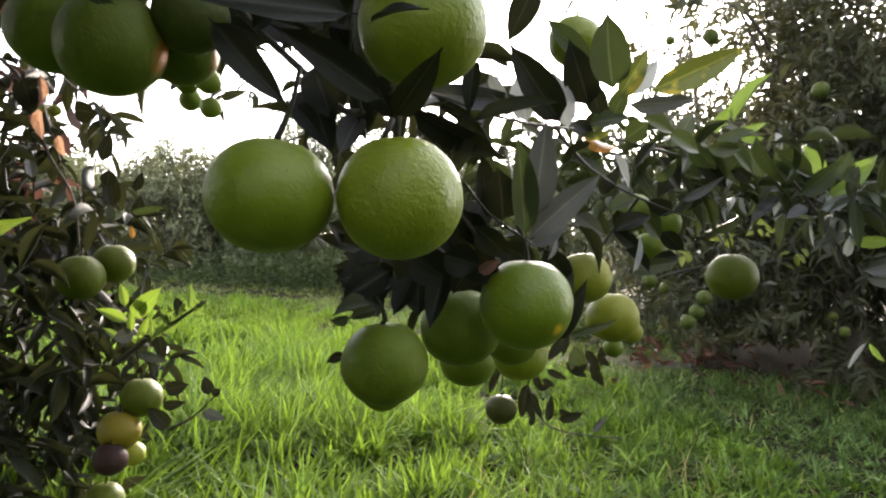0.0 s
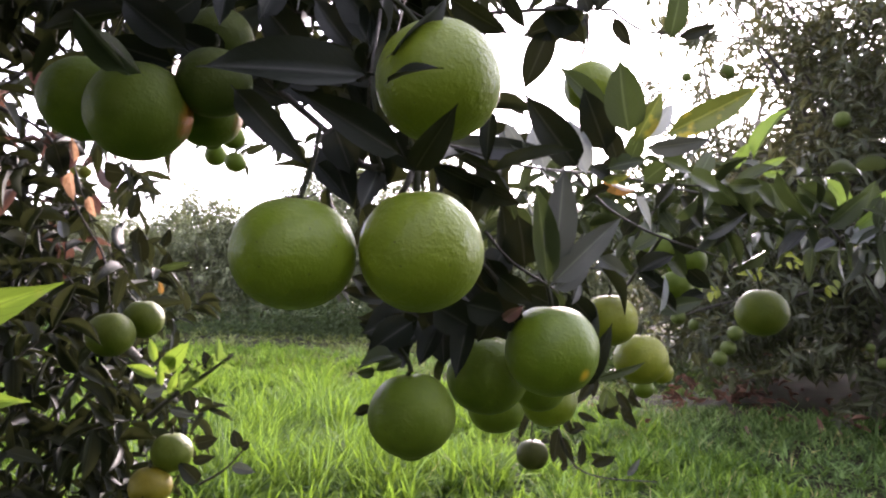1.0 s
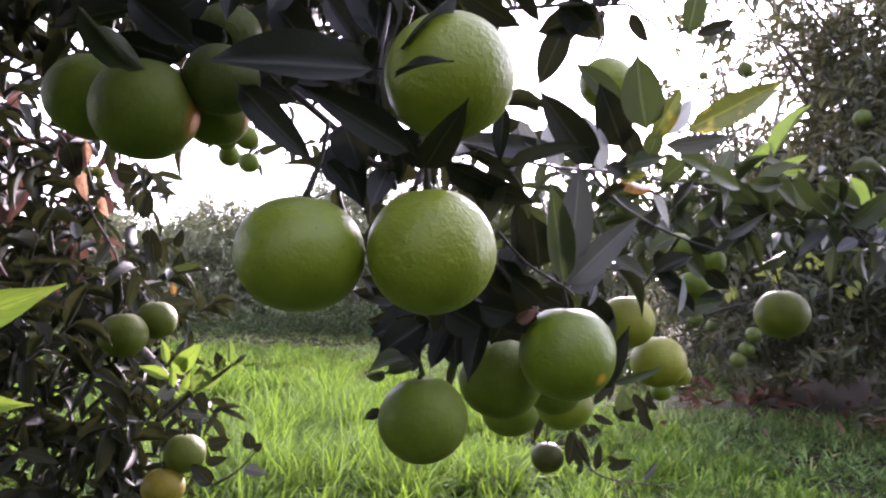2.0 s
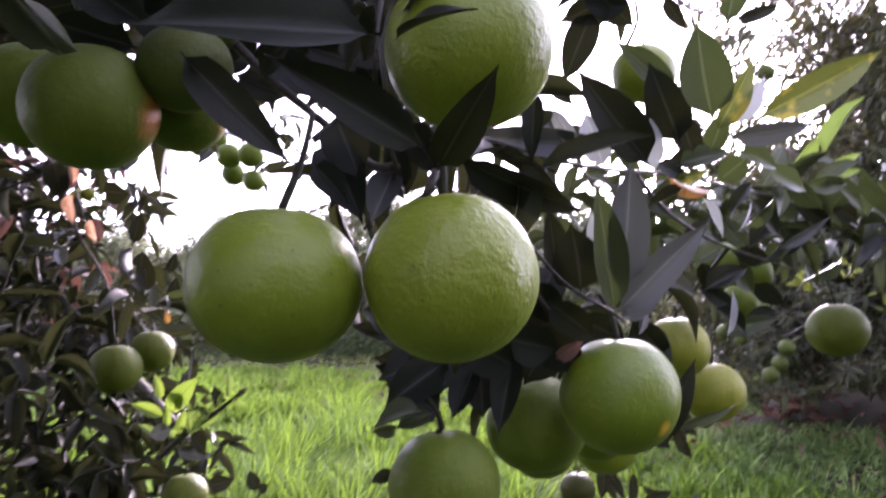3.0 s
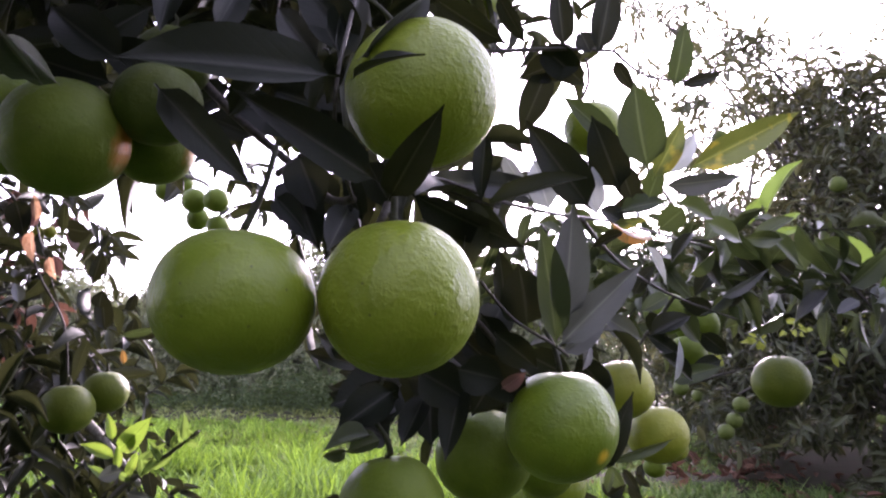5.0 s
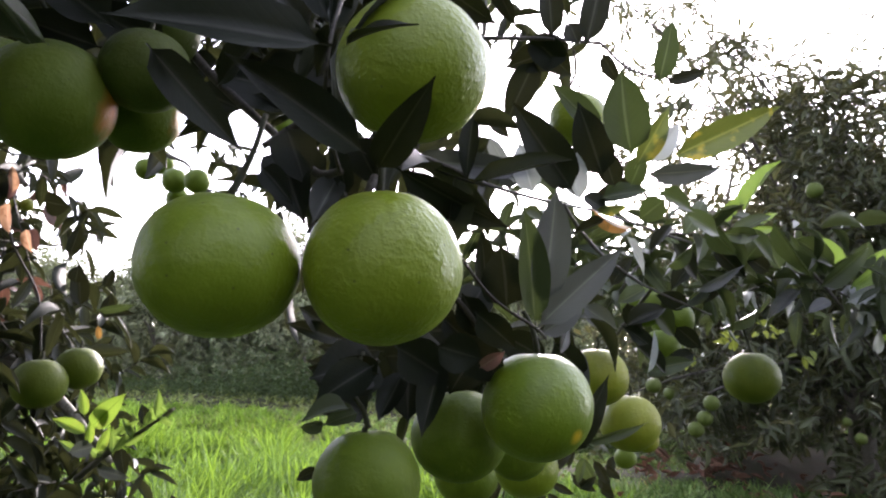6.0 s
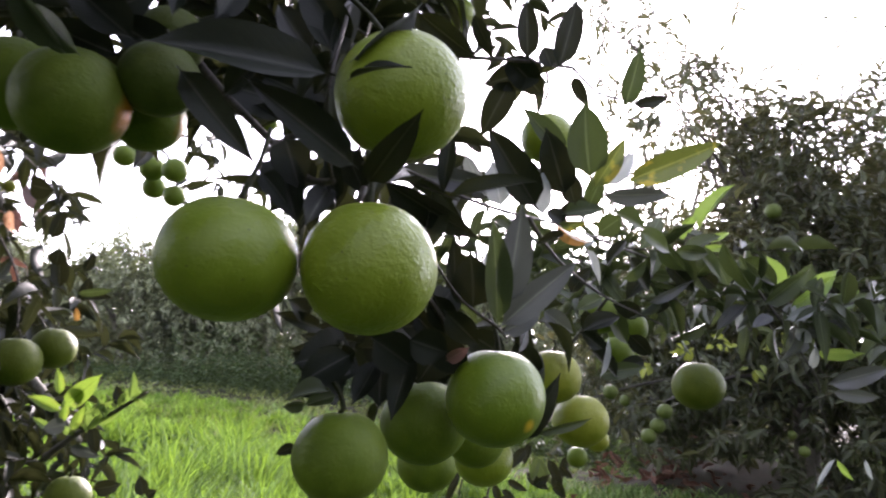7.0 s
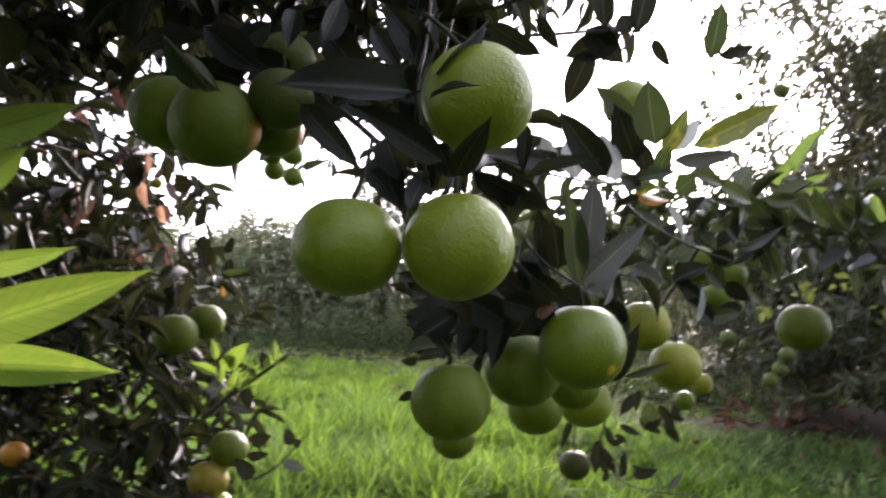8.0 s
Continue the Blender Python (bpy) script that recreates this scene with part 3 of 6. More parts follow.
def arching_shoot(tree, points, count, seed, leaf_len=0.08):
    """A long loose shoot of a tree with sparse leafy twigs round its outer half."""
    tube("limb", points, [0.014, 0.009, 0.004][: len(points)], TWIG, tree, sides=6)
    rng = np.random.default_rng(seed)
    a, b = np.array(points[-2]), np.array(points[-1])
    p = a + (b - a) * rng.uniform(0.1, 1.1, (count, 1)) + rng.normal(0, 0.13, (count, 3))
    (v, q, u), (tv, tq) = twig_leaves(rng, p, rng.normal(0, 1, (count, 3)) + (b - a), leaf_len * rng.uniform(1.2, 2.4, count), 7, leaf_len, 0.2, 3)
    tagged(part("shoot_leaves", mesh_of("shoot_leaves", v, [q], u), LEAF_MID, tree), kind="stuff")
    tagged(part("twig", mesh_of("twig", tv, [tq]), TWIG, tree), kind="stuff")


def sunlit_sprig(tree, at, count, seed):
    """A tuft of young yellow-green leaves on a thin twig, sunlight painted into their colour."""
    rng = np.random.default_rng(seed)
    at = np.array(at)
    tube("twig", [at + (0.08, 0.16, -0.10), at + (0.03, 0.06, -0.02), at], [0.003, 0.0022, 0.0015], TWIG, tree, sides=6)
    axis = np.array([-0.2, -0.4, 0.1]) + rng.normal(0, 0.8, (count, 3))
    normal = np.array([0.0, -0.8, 0.4]) + rng.normal(0, 0.4, (count, 3))
    length = rng.uniform(0.032, 0.058, count)
    base = at + rng.normal(0, 0.022, (count, 3))
    for k in range(count):
        v, q, u = spread(leaf_grid(6, 4, seed + k, bend=0.15, fold=0.3), base[k:k + 1], axis[k:k + 1], normal[k:k + 1], length[k:k + 1], length[k:k + 1] * 0.5)
        part("leaf", mesh_of("leaf", v, [q], u), LEAF_SUNLIT, tree, "young yellow-green leaf with sunlight in its colour")


# ---- oranges ----
def orange_mesh(seed, flat=0.93, nipple=0.0, seg=56, rings=36):
    """A unit-diameter fruit: flattened, a dimple at the stalk, slightly uneven."""
    v = []
    for i in range(1, rings):
        a = math.pi * i / rings
        for k in range(seg):
            b = 2 * math.pi * k / seg
            p = Vector((math.sin(a) * math.cos(b), math.sin(a) * math.sin(b), math.cos(a)))
            r = 0.5 * (1 + 0.022 * noise.noise(p * 1.3 + Vector((seed, 0, 0))) + 0.006 * noise.noise(p * 5 + Vector((0, seed, 0))))
            r -= 0.030 * math.exp(-((a / 0.30) ** 2))
            r += nipple * math.exp(-(((math.pi - a) / 0.34) ** 2))
            v.append((p.x * r, p.y * r, p.z * r * flat))
    v += [(0, 0, 0.468 * flat), (0, 0, -(0.5 + nipple) * flat)]
    q = [(i * seg + k, (i + 1) * seg + k, (i + 1) * seg + (k + 1) % seg, i * seg + (k + 1) % seg) for i in range(rings - 2) for k in range(seg)]
    top, low, last = len(v) - 2, len(v) - 1, (rings - 2) * seg
    t = [(top, k, (k + 1) % seg) for k in range(seg)] + [(low, last + (k + 1) % seg, last + k) for k in range(seg)]
    return np.array(v), np.array(q), np.array(t)


def calyx_mesh():
    """The small green star between stalk and fruit."""
    bm = bmesh.new()
    ring = []
    for k in range(20):
        a, r = 2 * math.pi * k / 20, 0.062 + 0.026 * math.cos(5 * 2 * math.pi * k / 20)
        ring.append((bm.verts.new((r * math.cos(a), r * math.sin(a), 0.452)), bm.verts.new((0.026 * math.cos(a), 0.026 * math.sin(a), 0.475)),
                     bm.verts.new((0.024 * math.cos(a), 0.024 * math.sin(a), 0.500))))
    for k in range(20):
        a, b = ring[k], ring[(k + 1) % 20]
        bm.faces.new((a[0], b[0], b[1], a[1]))
        bm.faces.new((a[1], b[1], b[2], a[2]))
    bm.faces.new([r[2] for r in ring])
    return bm


FRUIT_SHAPES = [orange_mesh(s) for s in (3.1, 7.7, 12.4)]
SMALL_SHAPE = orange_mesh(5.5, 0.97, 0.0, 24, 16)
CALYX = None


def orange(x, y, z, size, peel, label, stalk=(0.0, 0.0, 0.03), tip=(0, 0), flat=0.94, nipple=0.0, group="oranges on the near tree", small=False, spin=0.0):
    """A fruit with its calyx and stalk. tip: degrees by which its stalk end leans to +x and to +y."""
    global CALYX
    if small:
        v, q, t = SMALL_SHAPE
    elif nipple or flat != 0.94:
        v, q, t = orange_mesh(x * 40 + 9, flat, nipple)
    else:
        v, q, t = FRUIT_SHAPES[int(abs(x) * 1000) % 3]
    fruit = part("orange", mesh_of("orange", v * size, [q, t]), peel)
    fruit.matrix_world = pose(x, y, z, -tip[1], tip[0], 0) @ pose(0, 0, 0, 0, 0, spin)
    tagged(fruit, label, "orange", group)
    if CALYX is None:
        ob = part("calyx", calyx_mesh(), STEM_GREEN, fruit)
        CALYX = ob.data
    else:
        ob = part("calyx", CALYX, None, fruit)
    ob.scale = (size, size, size * flat)
    up = Vector((0, 0, 0.485 * size * flat))
    end = fruit.matrix_world.to_3x3().inverted() @ Vector(stalk) + up
    r = 0.0012 if small else 0.0018 if size > 0.068 else 0.0015
    tube("stalk", [up, up.lerp(end, 0.5) + Vector((0.002, 0, 0)), end], [r * 1.25, r, r * 0.95], STEM_GREEN, fruit, sides=6)
    return fruit


# ---- the near tree ----
near_tree = tagged(new("orange_tree"), "laden orange tree with low hanging branches close to the grass", "tree")
near_tree.location = (-1.75, 1.75, 0)
bpy.context.view_layer.update()
LEAF_COUNT = 0


def leaf(base, tip, width, face, material, bend=0.08, fold=0.25):
    """One leaf of the near tree: from its base to its tip, as wide as told, its upper side turned to face."""
    global LEAF_COUNT
    LEAF_COUNT += 1
    v, q, uv = leaf_grid(18, 6, LEAF_COUNT, bend, fold, 0.018)
    base, tip = Vector(base), Vector(tip)
    axis = tip - base
    v = v.copy()
    v[:, 2] += bend * v[:, 1]          # the chord stays on the line from base to tip
    long, y = axis.length, axis.normalized()
    n = Vector(face)
    x = y.cross(n).normalized()
    z = x.cross(y)
    v = v * np.array([width, long, long * 0.9 if width > long * 0.3 else long * 0.6])
    ob = part("leaf", mesh_of("leaf", v, [q], uv), material, near_tree)
    m = Matrix((x, y, z)).transposed().to_4x4()
    m.translation = base
    ob.matrix_world = m
    return ob


def branch(points, radii, name="branch", material=None):
    return tube(name, points, radii, material or TWIG, near_tree, sides=8)


def foliage(seed, count, low, high, leaf_len, material, toward=(0, 0, 0.3), per=7, droop=0.3, spread_out=0.8, label="", thin=None):
    """Leafy twigs of the near tree that fill a stretch of its crown."""
    rng = np.random.default_rng(seed)
    p = rng.uniform(low, high, (count, 3))
    if thin is not None:
        p = p[[thin(*c) for c in p]]
    ways = np.array(toward) + rng.normal(0, spread_out, (len(p), 3))
    leaves, (tv, tq) = twig_leaves(rng, p, ways, leaf_len * rng.uniform(1.0, 2.2, len(p)), per, leaf_len, droop, 5)
    v, q, u = leaves
    tagged(part("foliage", mesh_of("foliage", v, [q], u), material, near_tree, label), kind="stuff")
    tagged(part("twig", mesh_of("twig", tv, [tq]), TWIG, near_tree), kind="stuff")


build_ground()
build_grass()
build_litter()
build_weeds()

# the large hanging oranges
orange(-0.148, 0.417, 0.773, 0.0769, GREEN_PEEL, "big unripe green orange with dimpled peel hanging from a twig", (0.001, 0.038, 0.052), (6, 0), flat=0.90)
orange(-0.072, 0.430, 0.774, 0.0761, LIGHT_PEEL, "big unripe green orange with dimpled peel hanging from a twig", (-0.006, 0.012, 0.034), (-4, 0), flat=0.985)
orange(-0.067, 0.473, 0.890, 0.0852, LIGHT_PEEL, "big pale green orange half covered by dark leaves", (-0.030, 0.000, 0.030), (-18, 0), flat=0.97)
orange(0.008, 0.627, 0.696, 0.0809, SPOT_PEEL, "green orange with one orange-yellow scar on its peel", (-0.010, 0.010, 0.030), (0, 0), flat=0.985)
orange(-0.104, 0.571, 0.649, 0.0698, OLIVE_SHADE_PEEL, "green orange with a drawn-out tip below", (0.000, 0.000, 0.006), (-5, 0), flat=0.96)
orange(-0.052, 0.682, 0.667, 0.0782, OLIVE_SHADE_PEEL, "shaded green orange in a cluster", (-0.010, 0.000, 0.050), (-8, 0))
orange(-0.066, 1.013, 0.582, 0.0811, OLIVE_SHADE_PEEL, "shaded green orange low in a cluster", (0.000, 0.002, 0.012), (0, 0))
orange(-0.005, 0.802, 0.641, 0.0600, OLIVE_SHADE_PEEL, "shaded green orange pressed between others in a cluster", (0.000, 0.002, 0.012), (0, 0))
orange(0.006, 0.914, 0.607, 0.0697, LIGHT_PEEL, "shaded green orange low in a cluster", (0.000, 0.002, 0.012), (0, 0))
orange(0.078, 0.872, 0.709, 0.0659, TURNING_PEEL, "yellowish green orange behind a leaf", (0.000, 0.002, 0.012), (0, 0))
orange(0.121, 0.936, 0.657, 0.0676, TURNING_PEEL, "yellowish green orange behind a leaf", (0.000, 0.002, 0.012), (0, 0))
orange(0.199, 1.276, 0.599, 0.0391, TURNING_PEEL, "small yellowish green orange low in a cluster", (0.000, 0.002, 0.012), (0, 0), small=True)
orange(-0.029, 1.686, 0.358, 0.0740, UMBER_SHADE_PEEL, "green orange on a low twig, darkened as if shaded", (0.004, 0.000, 0.012), (0, 0))
orange(-0.190, 1.029, 0.530, 0.0657, OLIVE_SHADE_PEEL, "small green orange under a larger one", (0.000, 0.002, 0.012), (0, 0))
orange(0.188, 1.425, 0.550, 0.0394, OLIVE_SHADE_PEEL, "small green orange low in a cluster", (0.000, 0.002, 0.012), (0, 0), small=True)

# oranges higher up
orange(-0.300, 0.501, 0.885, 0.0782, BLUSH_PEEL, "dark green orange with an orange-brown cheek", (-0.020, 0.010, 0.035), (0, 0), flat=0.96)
orange(-0.355, 0.518, 0.901, 0.0713, OLIVE_SHADE_PEEL, "shaded green orange high in the crown", (0.000, 0.002, 0.012), (0, 0))
orange(-0.246, 0.514, 0.908, 0.0572, DEEP_SHADE_PEEL, "shaded green orange high in the crown", (0.000, 0.002, 0.012), (0, 0))
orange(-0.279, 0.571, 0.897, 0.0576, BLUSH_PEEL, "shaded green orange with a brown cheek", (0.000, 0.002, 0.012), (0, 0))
orange(-0.274, 0.581, 0.966, 0.0578, DEEP_SHADE_PEEL, "shaded green orange high in the crown", (0.000, 0.002, 0.012), (0, 0))
orange(-0.062, 0.901, 1.154, 0.0486, LIGHT_PEEL, "shaded green orange high in the crown", (0.000, 0.002, 0.012), (0, 0))
orange(0.060, 0.877, 0.990, 0.0654, LIGHT_PEEL, "green orange in front of the bright sky, half behind a leaf", (0.000, 0.002, 0.012), (0, 0))
orange(-0.564, 1.739, 1.259, 0.0570, OLIVE_SHADE_PEEL, "green orange among dark leaves", (0.000, 0.002, 0.012), (0, 0), small=True)

# a bunch of oranges in the crown behind
orange(-1.069, 2.034, 1.225, 0.0656, OLIVE_SHADE_PEEL, "shaded green orange in a hanging bunch", (0.004, 0.000, 0.022), (0, 0), small=True, group="bunch of oranges")
orange(-1.057, 2.092, 1.261, 0.0787, OLIVE_SHADE_PEEL, "shaded green orange in a hanging bunch", (0.004, 0.000, 0.022), (0, 0), small=True, group="bunch of oranges")
orange(-0.970, 2.012, 1.186, 0.0733, OLIVE_SHADE_PEEL, "shaded green orange in a hanging bunch", (0.004, 0.000, 0.022), (0, 0), small=True, group="bunch of oranges")
orange(-0.890, 1.983, 1.178, 0.0719, OLIVE_SHADE_PEEL, "shaded green orange in a hanging bunch", (0.004, 0.000, 0.022), (0, 0), small=True, group="bunch of oranges")
orange(-0.989, 2.077, 1.145, 0.0699, OLIVE_SHADE_PEEL, "shaded green orange in a hanging bunch", (0.004, 0.000, 0.022), (0, 0), small=True, group="bunch of oranges")
orange(-0.901, 2.022, 1.112, 0.0640, OLIVE_SHADE_PEEL, "shaded green orange in a hanging bunch", (0.004, 0.000, 0.022), (0, 0), small=True, group="bunch of oranges")

# oranges on the far side of the branch
orange(0.382, 1.344, 0.698, 0.0903, DULL_SHADE_PEEL, "green orange hanging free from a thin twig", (-0.030, 0.000, 0.090), (0, 0))
orange(0.179, 1.176, 0.802, 0.0647, OLIVE_SHADE_PEEL, "green orange behind leaves", (0.000, 0.002, 0.012), (0, 0))
orange(0.249, 1.314, 0.790, 0.0720, OLIVE_SHADE_PEEL, "green orange behind leaves", (0.000, 0.002, 0.012), (0, 0))
orange(0.225, 1.280, 0.744, 0.0606, OLIVE_SHADE_PEEL, "green orange behind leaves", (0.000, 0.002, 0.012), (0, 0))
orange(0.283, 1.437, 0.736, 0.0372, OLIVE_SHADE_PEEL, "small green orange behind leaves", (0.000, 0.002, 0.012), (0, 0), small=True)

# oranges on the low shaded boughs
orange(-0.783, 1.225, 0.662, 0.0875, DULL_SHADE_PEEL, "green orange among dark leaves near the grass", (0.000, 0.002, 0.012), (0, 0))
orange(-0.760, 1.294, 0.686, 0.0780, DULL_SHADE_PEEL, "green orange among dark leaves near the grass", (0.000, 0.002, 0.012), (0, 0))
orange(-0.731, 1.354, 0.421, 0.0814, DULL_SHADE_PEEL, "green orange among dark leaves near the grass", (0.000, 0.002, 0.012), (0, 0))
orange(-0.758, 1.323, 0.362, 0.0821, YELLOW_PEEL, "ripening yellow orange near the grass", (0.000, 0.002, 0.012), (0, 0))
orange(-0.752, 1.283, 0.318, 0.0638, BROWN_PEEL, "dark brown rotting orange near the grass", (0.000, 0.002, 0.012), (0, 0))
orange(-0.784, 1.420, 0.287, 0.0539, TURNING_PEEL, "yellowish green orange near the grass", (0.000, 0.002, 0.012), (0, 0))
orange(-0.809, 1.366, 0.208, 0.0748, DULL_SHADE_PEEL, "green orange among dark leaves near the grass", (0.000, 0.002, 0.012), (0, 0))
orange(-1.150, 1.240, 0.409, 0.0540, RIPE_PEEL, "ripe orange-yellow orange near the grass", (0.000, 0.002, 0.012), (0, 0))
orange(-0.928, 1.264, 1.014, 0.0232, TURNING_PEEL, "small yellowish green orange", (0.000, 0.002, 0.012), (0, 0), small=True)
orange(-0.889, 1.268, 0.968, 0.0232, TURNING_PEEL, "small yellowish green orange", (0.000, 0.002, 0.012), (0, 0), small=True)
orange(-0.869, 1.270, 0.969, 0.0232, TURNING_PEEL, "small yellowish green orange", (0.000, 0.002, 0.012), (0, 0), small=True)

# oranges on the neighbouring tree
orange(1.349, 3.469, 1.480, 0.0780, DEEP_SHADE_PEEL, "green orange hanging on the neighbouring tree", (0.020, 0.030, 0.060), (0, 0), group="oranges on the neighbouring tree", small=True)
orange(0.894, 3.627, 1.768, 0.0766, DEEP_SHADE_PEEL, "green orange hanging on the neighbouring tree", (0.020, 0.030, 0.060), (0, 0), group="oranges on the neighbouring tree", small=True)
orange(0.679, 3.503, 1.715, 0.0478, DEEP_SHADE_PEEL, "green orange hanging on the neighbouring tree", (0.020, 0.030, 0.060), (0, 0), group="oranges on the neighbouring tree", small=True)
orange(1.401, 3.259, 0.402, 0.0500, DEEP_SHADE_PEEL, "green orange hanging on the neighbouring tree", (0.020, 0.030, 0.060), (0, 0), group="oranges on the neighbouring tree", small=True)
orange(0.766, 3.074, 0.540, 0.0635, DEEP_SHADE_PEEL, "green orange hanging on the neighbouring tree", (0.020, 0.030, 0.060), (0, 0), group="oranges on the neighbouring tree", small=True)
orange(0.743, 3.091, 0.479, 0.0640, DEEP_SHADE_PEEL, "green orange hanging on the neighbouring tree", (0.020, 0.030, 0.060), (0, 0), group="oranges on the neighbouring tree", small=True)
orange(0.707, 3.086, 0.436, 0.0640, DEEP_SHADE_PEEL, "green orange hanging on the neighbouring tree", (0.020, 0.030, 0.060), (0, 0), group="oranges on the neighbouring tree", small=True)
orange(0.563, 3.174, 0.598, 0.0640, DEEP_SHADE_PEEL, "green orange hanging on the neighbouring tree", (0.020, 0.030, 0.060), (0, 0), group="oranges on the neighbouring tree", small=True)
orange(0.652, 3.283, 0.562, 0.0572, DEEP_SHADE_PEEL, "green orange hanging on the neighbouring tree", (0.020, 0.030, 0.060), (0, 0), group="oranges on the neighbouring tree", small=True)
orange(1.438, 3.465, 0.450, 0.0420, DEEP_SHADE_PEEL, "green orange hanging on the neighbouring tree", (0.020, 0.030, 0.060), (0, 0), group="oranges on the neighbouring tree", small=True)

# branches of the near tree
branch([(-1.75, 1.75, -0.05), (-1.76, 1.74, 0.3), (-1.70, 1.70, 0.62)], [0.07, 0.055, 0.045], "trunk", BARK)
branch([(-1.70, 1.70, 0.60), (-1.35, 1.35, 1.05), (-0.75, 0.95, 1.22), (-0.274, 0.612, 0.973)], [0.040, 0.024, 0.012, 0.005], "limb", BARK)
branch([(-1.70, 1.70, 0.60), (-1.30, 1.62, 0.72), (-0.95, 1.45, 0.66), (-0.72, 1.35, 0.52)], [0.03, 0.02, 0.012, 0.006], "limb", BARK)
branch([(-1.70, 1.70, 0.58), (-1.3, 1.5, 0.95), (-1.0, 1.35, 1.05), (-0.86, 1.25, 1.0)], [0.03, 0.02, 0.011, 0.005], "limb", BARK)
branch([(-0.274, 0.612, 0.973), (-0.224, 0.582, 0.923), (-0.173, 0.572, 0.878), (-0.138, 0.538, 0.847), (-0.108, 0.482, 0.834)], [0.0042, 0.0032, 0.003, 0.0028, 0.0024])
branch([(-0.108, 0.482, 0.834), (-0.109, 0.450, 0.858), (-0.103, 0.430, 0.886), (-0.107, 0.476, 0.947), (-0.127, 0.570, 1.023)], [0.0012, 0.0011, 0.0011, 0.0012, 0.0014])
branch([(-0.085, 0.468, 0.827), (-0.088, 0.460, 0.816), (-0.107, 0.499, 0.807)], [0.0025, 0.002, 0.0018])
branch([(-0.123, 0.507, 0.875), (-0.152, 0.534, 0.877), (-0.169, 0.524, 0.861)], [0.003, 0.0026, 0.0022])
branch([(-0.085, 0.468, 0.827), (-0.095, 0.561, 0.811), (-0.102, 0.610, 0.754)], [0.0024, 0.002, 0.0019])
branch([(-0.095, 0.561, 0.811), (-0.048, 0.615, 0.768), (-0.022, 0.644, 0.732), (0.007, 0.690, 0.716)], [0.0024, 0.0022, 0.002, 0.002])
branch([(-0.092, 0.495, 0.850), (-0.068, 0.558, 0.862), (-0.031, 0.622, 0.859), (0.013, 0.687, 0.860), (0.078, 0.814, 0.873), (0.175, 0.975, 0.876), (0.338, 1.193, 0.874), (0.587, 1.420, 0.854), (0.766, 1.539, 0.826)], [0.0014, 0.0014, 0.0015, 0.0015, 0.0016, 0.0018, 0.0018, 0.0018, 0.0016])
branch([(0.033, 0.719, 0.862), (0.059, 0.792, 0.845), (0.091, 0.865, 0.831), (0.163, 1.023, 0.815), (0.278, 1.186, 0.792)], [0.002, 0.0019, 0.0018, 0.0018, 0.0015])
branch([(-0.044, 0.570, 0.795), (-0.024, 0.597, 0.771), (0.005, 0.603, 0.752), (0.014, 0.626, 0.745)], [0.0011, 0.0011, 0.0012, 0.0011])
branch([(0.393, 1.424, 0.766), (0.369, 1.412, 0.829), (0.335, 1.361, 0.869)], [0.002, 0.002, 0.0025])
branch([(-0.091, 0.848, 1.077), (-0.038, 0.874, 1.086), (0.032, 0.911, 1.100), (0.094, 0.948, 1.109)], [0.003, 0.0028, 0.0025, 0.002])
branch([(0.094, 0.948, 1.109), (0.148, 1.046, 1.112), (0.238, 1.155, 1.140)], [0.002, 0.002, 0.0015])
branch([(0.058, 0.916, 1.088), (0.062, 0.939, 1.069), (0.051, 0.952, 1.047)], [0.002, 0.002, 0.002])
branch([(0.030, 1.608, 0.435), (0.057, 1.610, 0.363), (0.114, 1.615, 0.331), (0.242, 1.648, 0.315)], [0.0024, 0.002, 0.0017, 0.0012])
branch([(0.163, 1.023, 0.815), (0.124, 1.320, 0.710), (0.057, 1.562, 0.542), (0.030, 1.608, 0.435)], [0.0024, 0.0026, 0.0026, 0.0024])
branch([(0.057, 1.562, 0.542), (-0.015, 1.624, 0.480), (-0.032, 1.686, 0.398)], [0.002, 0.0018, 0.0017])
branch([(-0.736, 1.277, 0.504), (-0.639, 1.198, 0.561), (-0.563, 1.146, 0.600), (-0.507, 1.132, 0.637)], [0.006, 0.0045, 0.0035, 0.0015])
branch([(-0.671, 1.352, 0.361), (-0.596, 1.300, 0.405), (-0.538, 1.277, 0.461)], [0.003, 0.002, 0.0012])
branch([(-1.020, 1.205, 1.094), (-0.906, 1.216, 1.026), (-0.852, 1.220, 0.895), (-0.799, 1.224, 0.805), (-0.786, 1.225, 0.714)], [0.0034, 0.0028, 0.0024, 0.002, 0.0018])
branch([(-1.70, 1.70, 0.60), (-1.62, 1.95, 1.05), (-1.36, 2.16, 1.36), (-1.000, 2.058, 1.264), (-0.923, 2.014, 1.213)], [0.03, 0.02, 0.012, 0.006, 0.003], "limb", BARK)
branch([(-1.36, 2.16, 1.36), (-1.0, 2.0, 1.44), (-0.72, 1.82, 1.38), (-0.57, 1.74, 1.29)], [0.010, 0.006, 0.004, 0.002])
branch([(-1.70, 1.70, 0.55), (-1.25, 1.00, 0.86), (-0.85, 0.45, 0.84), (-0.55, 0.22, 0.78)], [0.028, 0.016, 0.009, 0.004], "limb", BARK)
branch([(-0.104, 0.569, 0.683), (-0.107, 0.568, 0.694), (-0.116, 0.567, 0.710), (-0.112, 0.584, 0.732)], [0.0022, 0.0018, 0.0016, 0.0016], "branch", STEM_GREEN)

branch([(-1.62, 1.95, 1.05), (-1.50, 2.10, 1.02), (-1.336, 2.171, 1.016)], [0.006, 0.004, 0.0015])

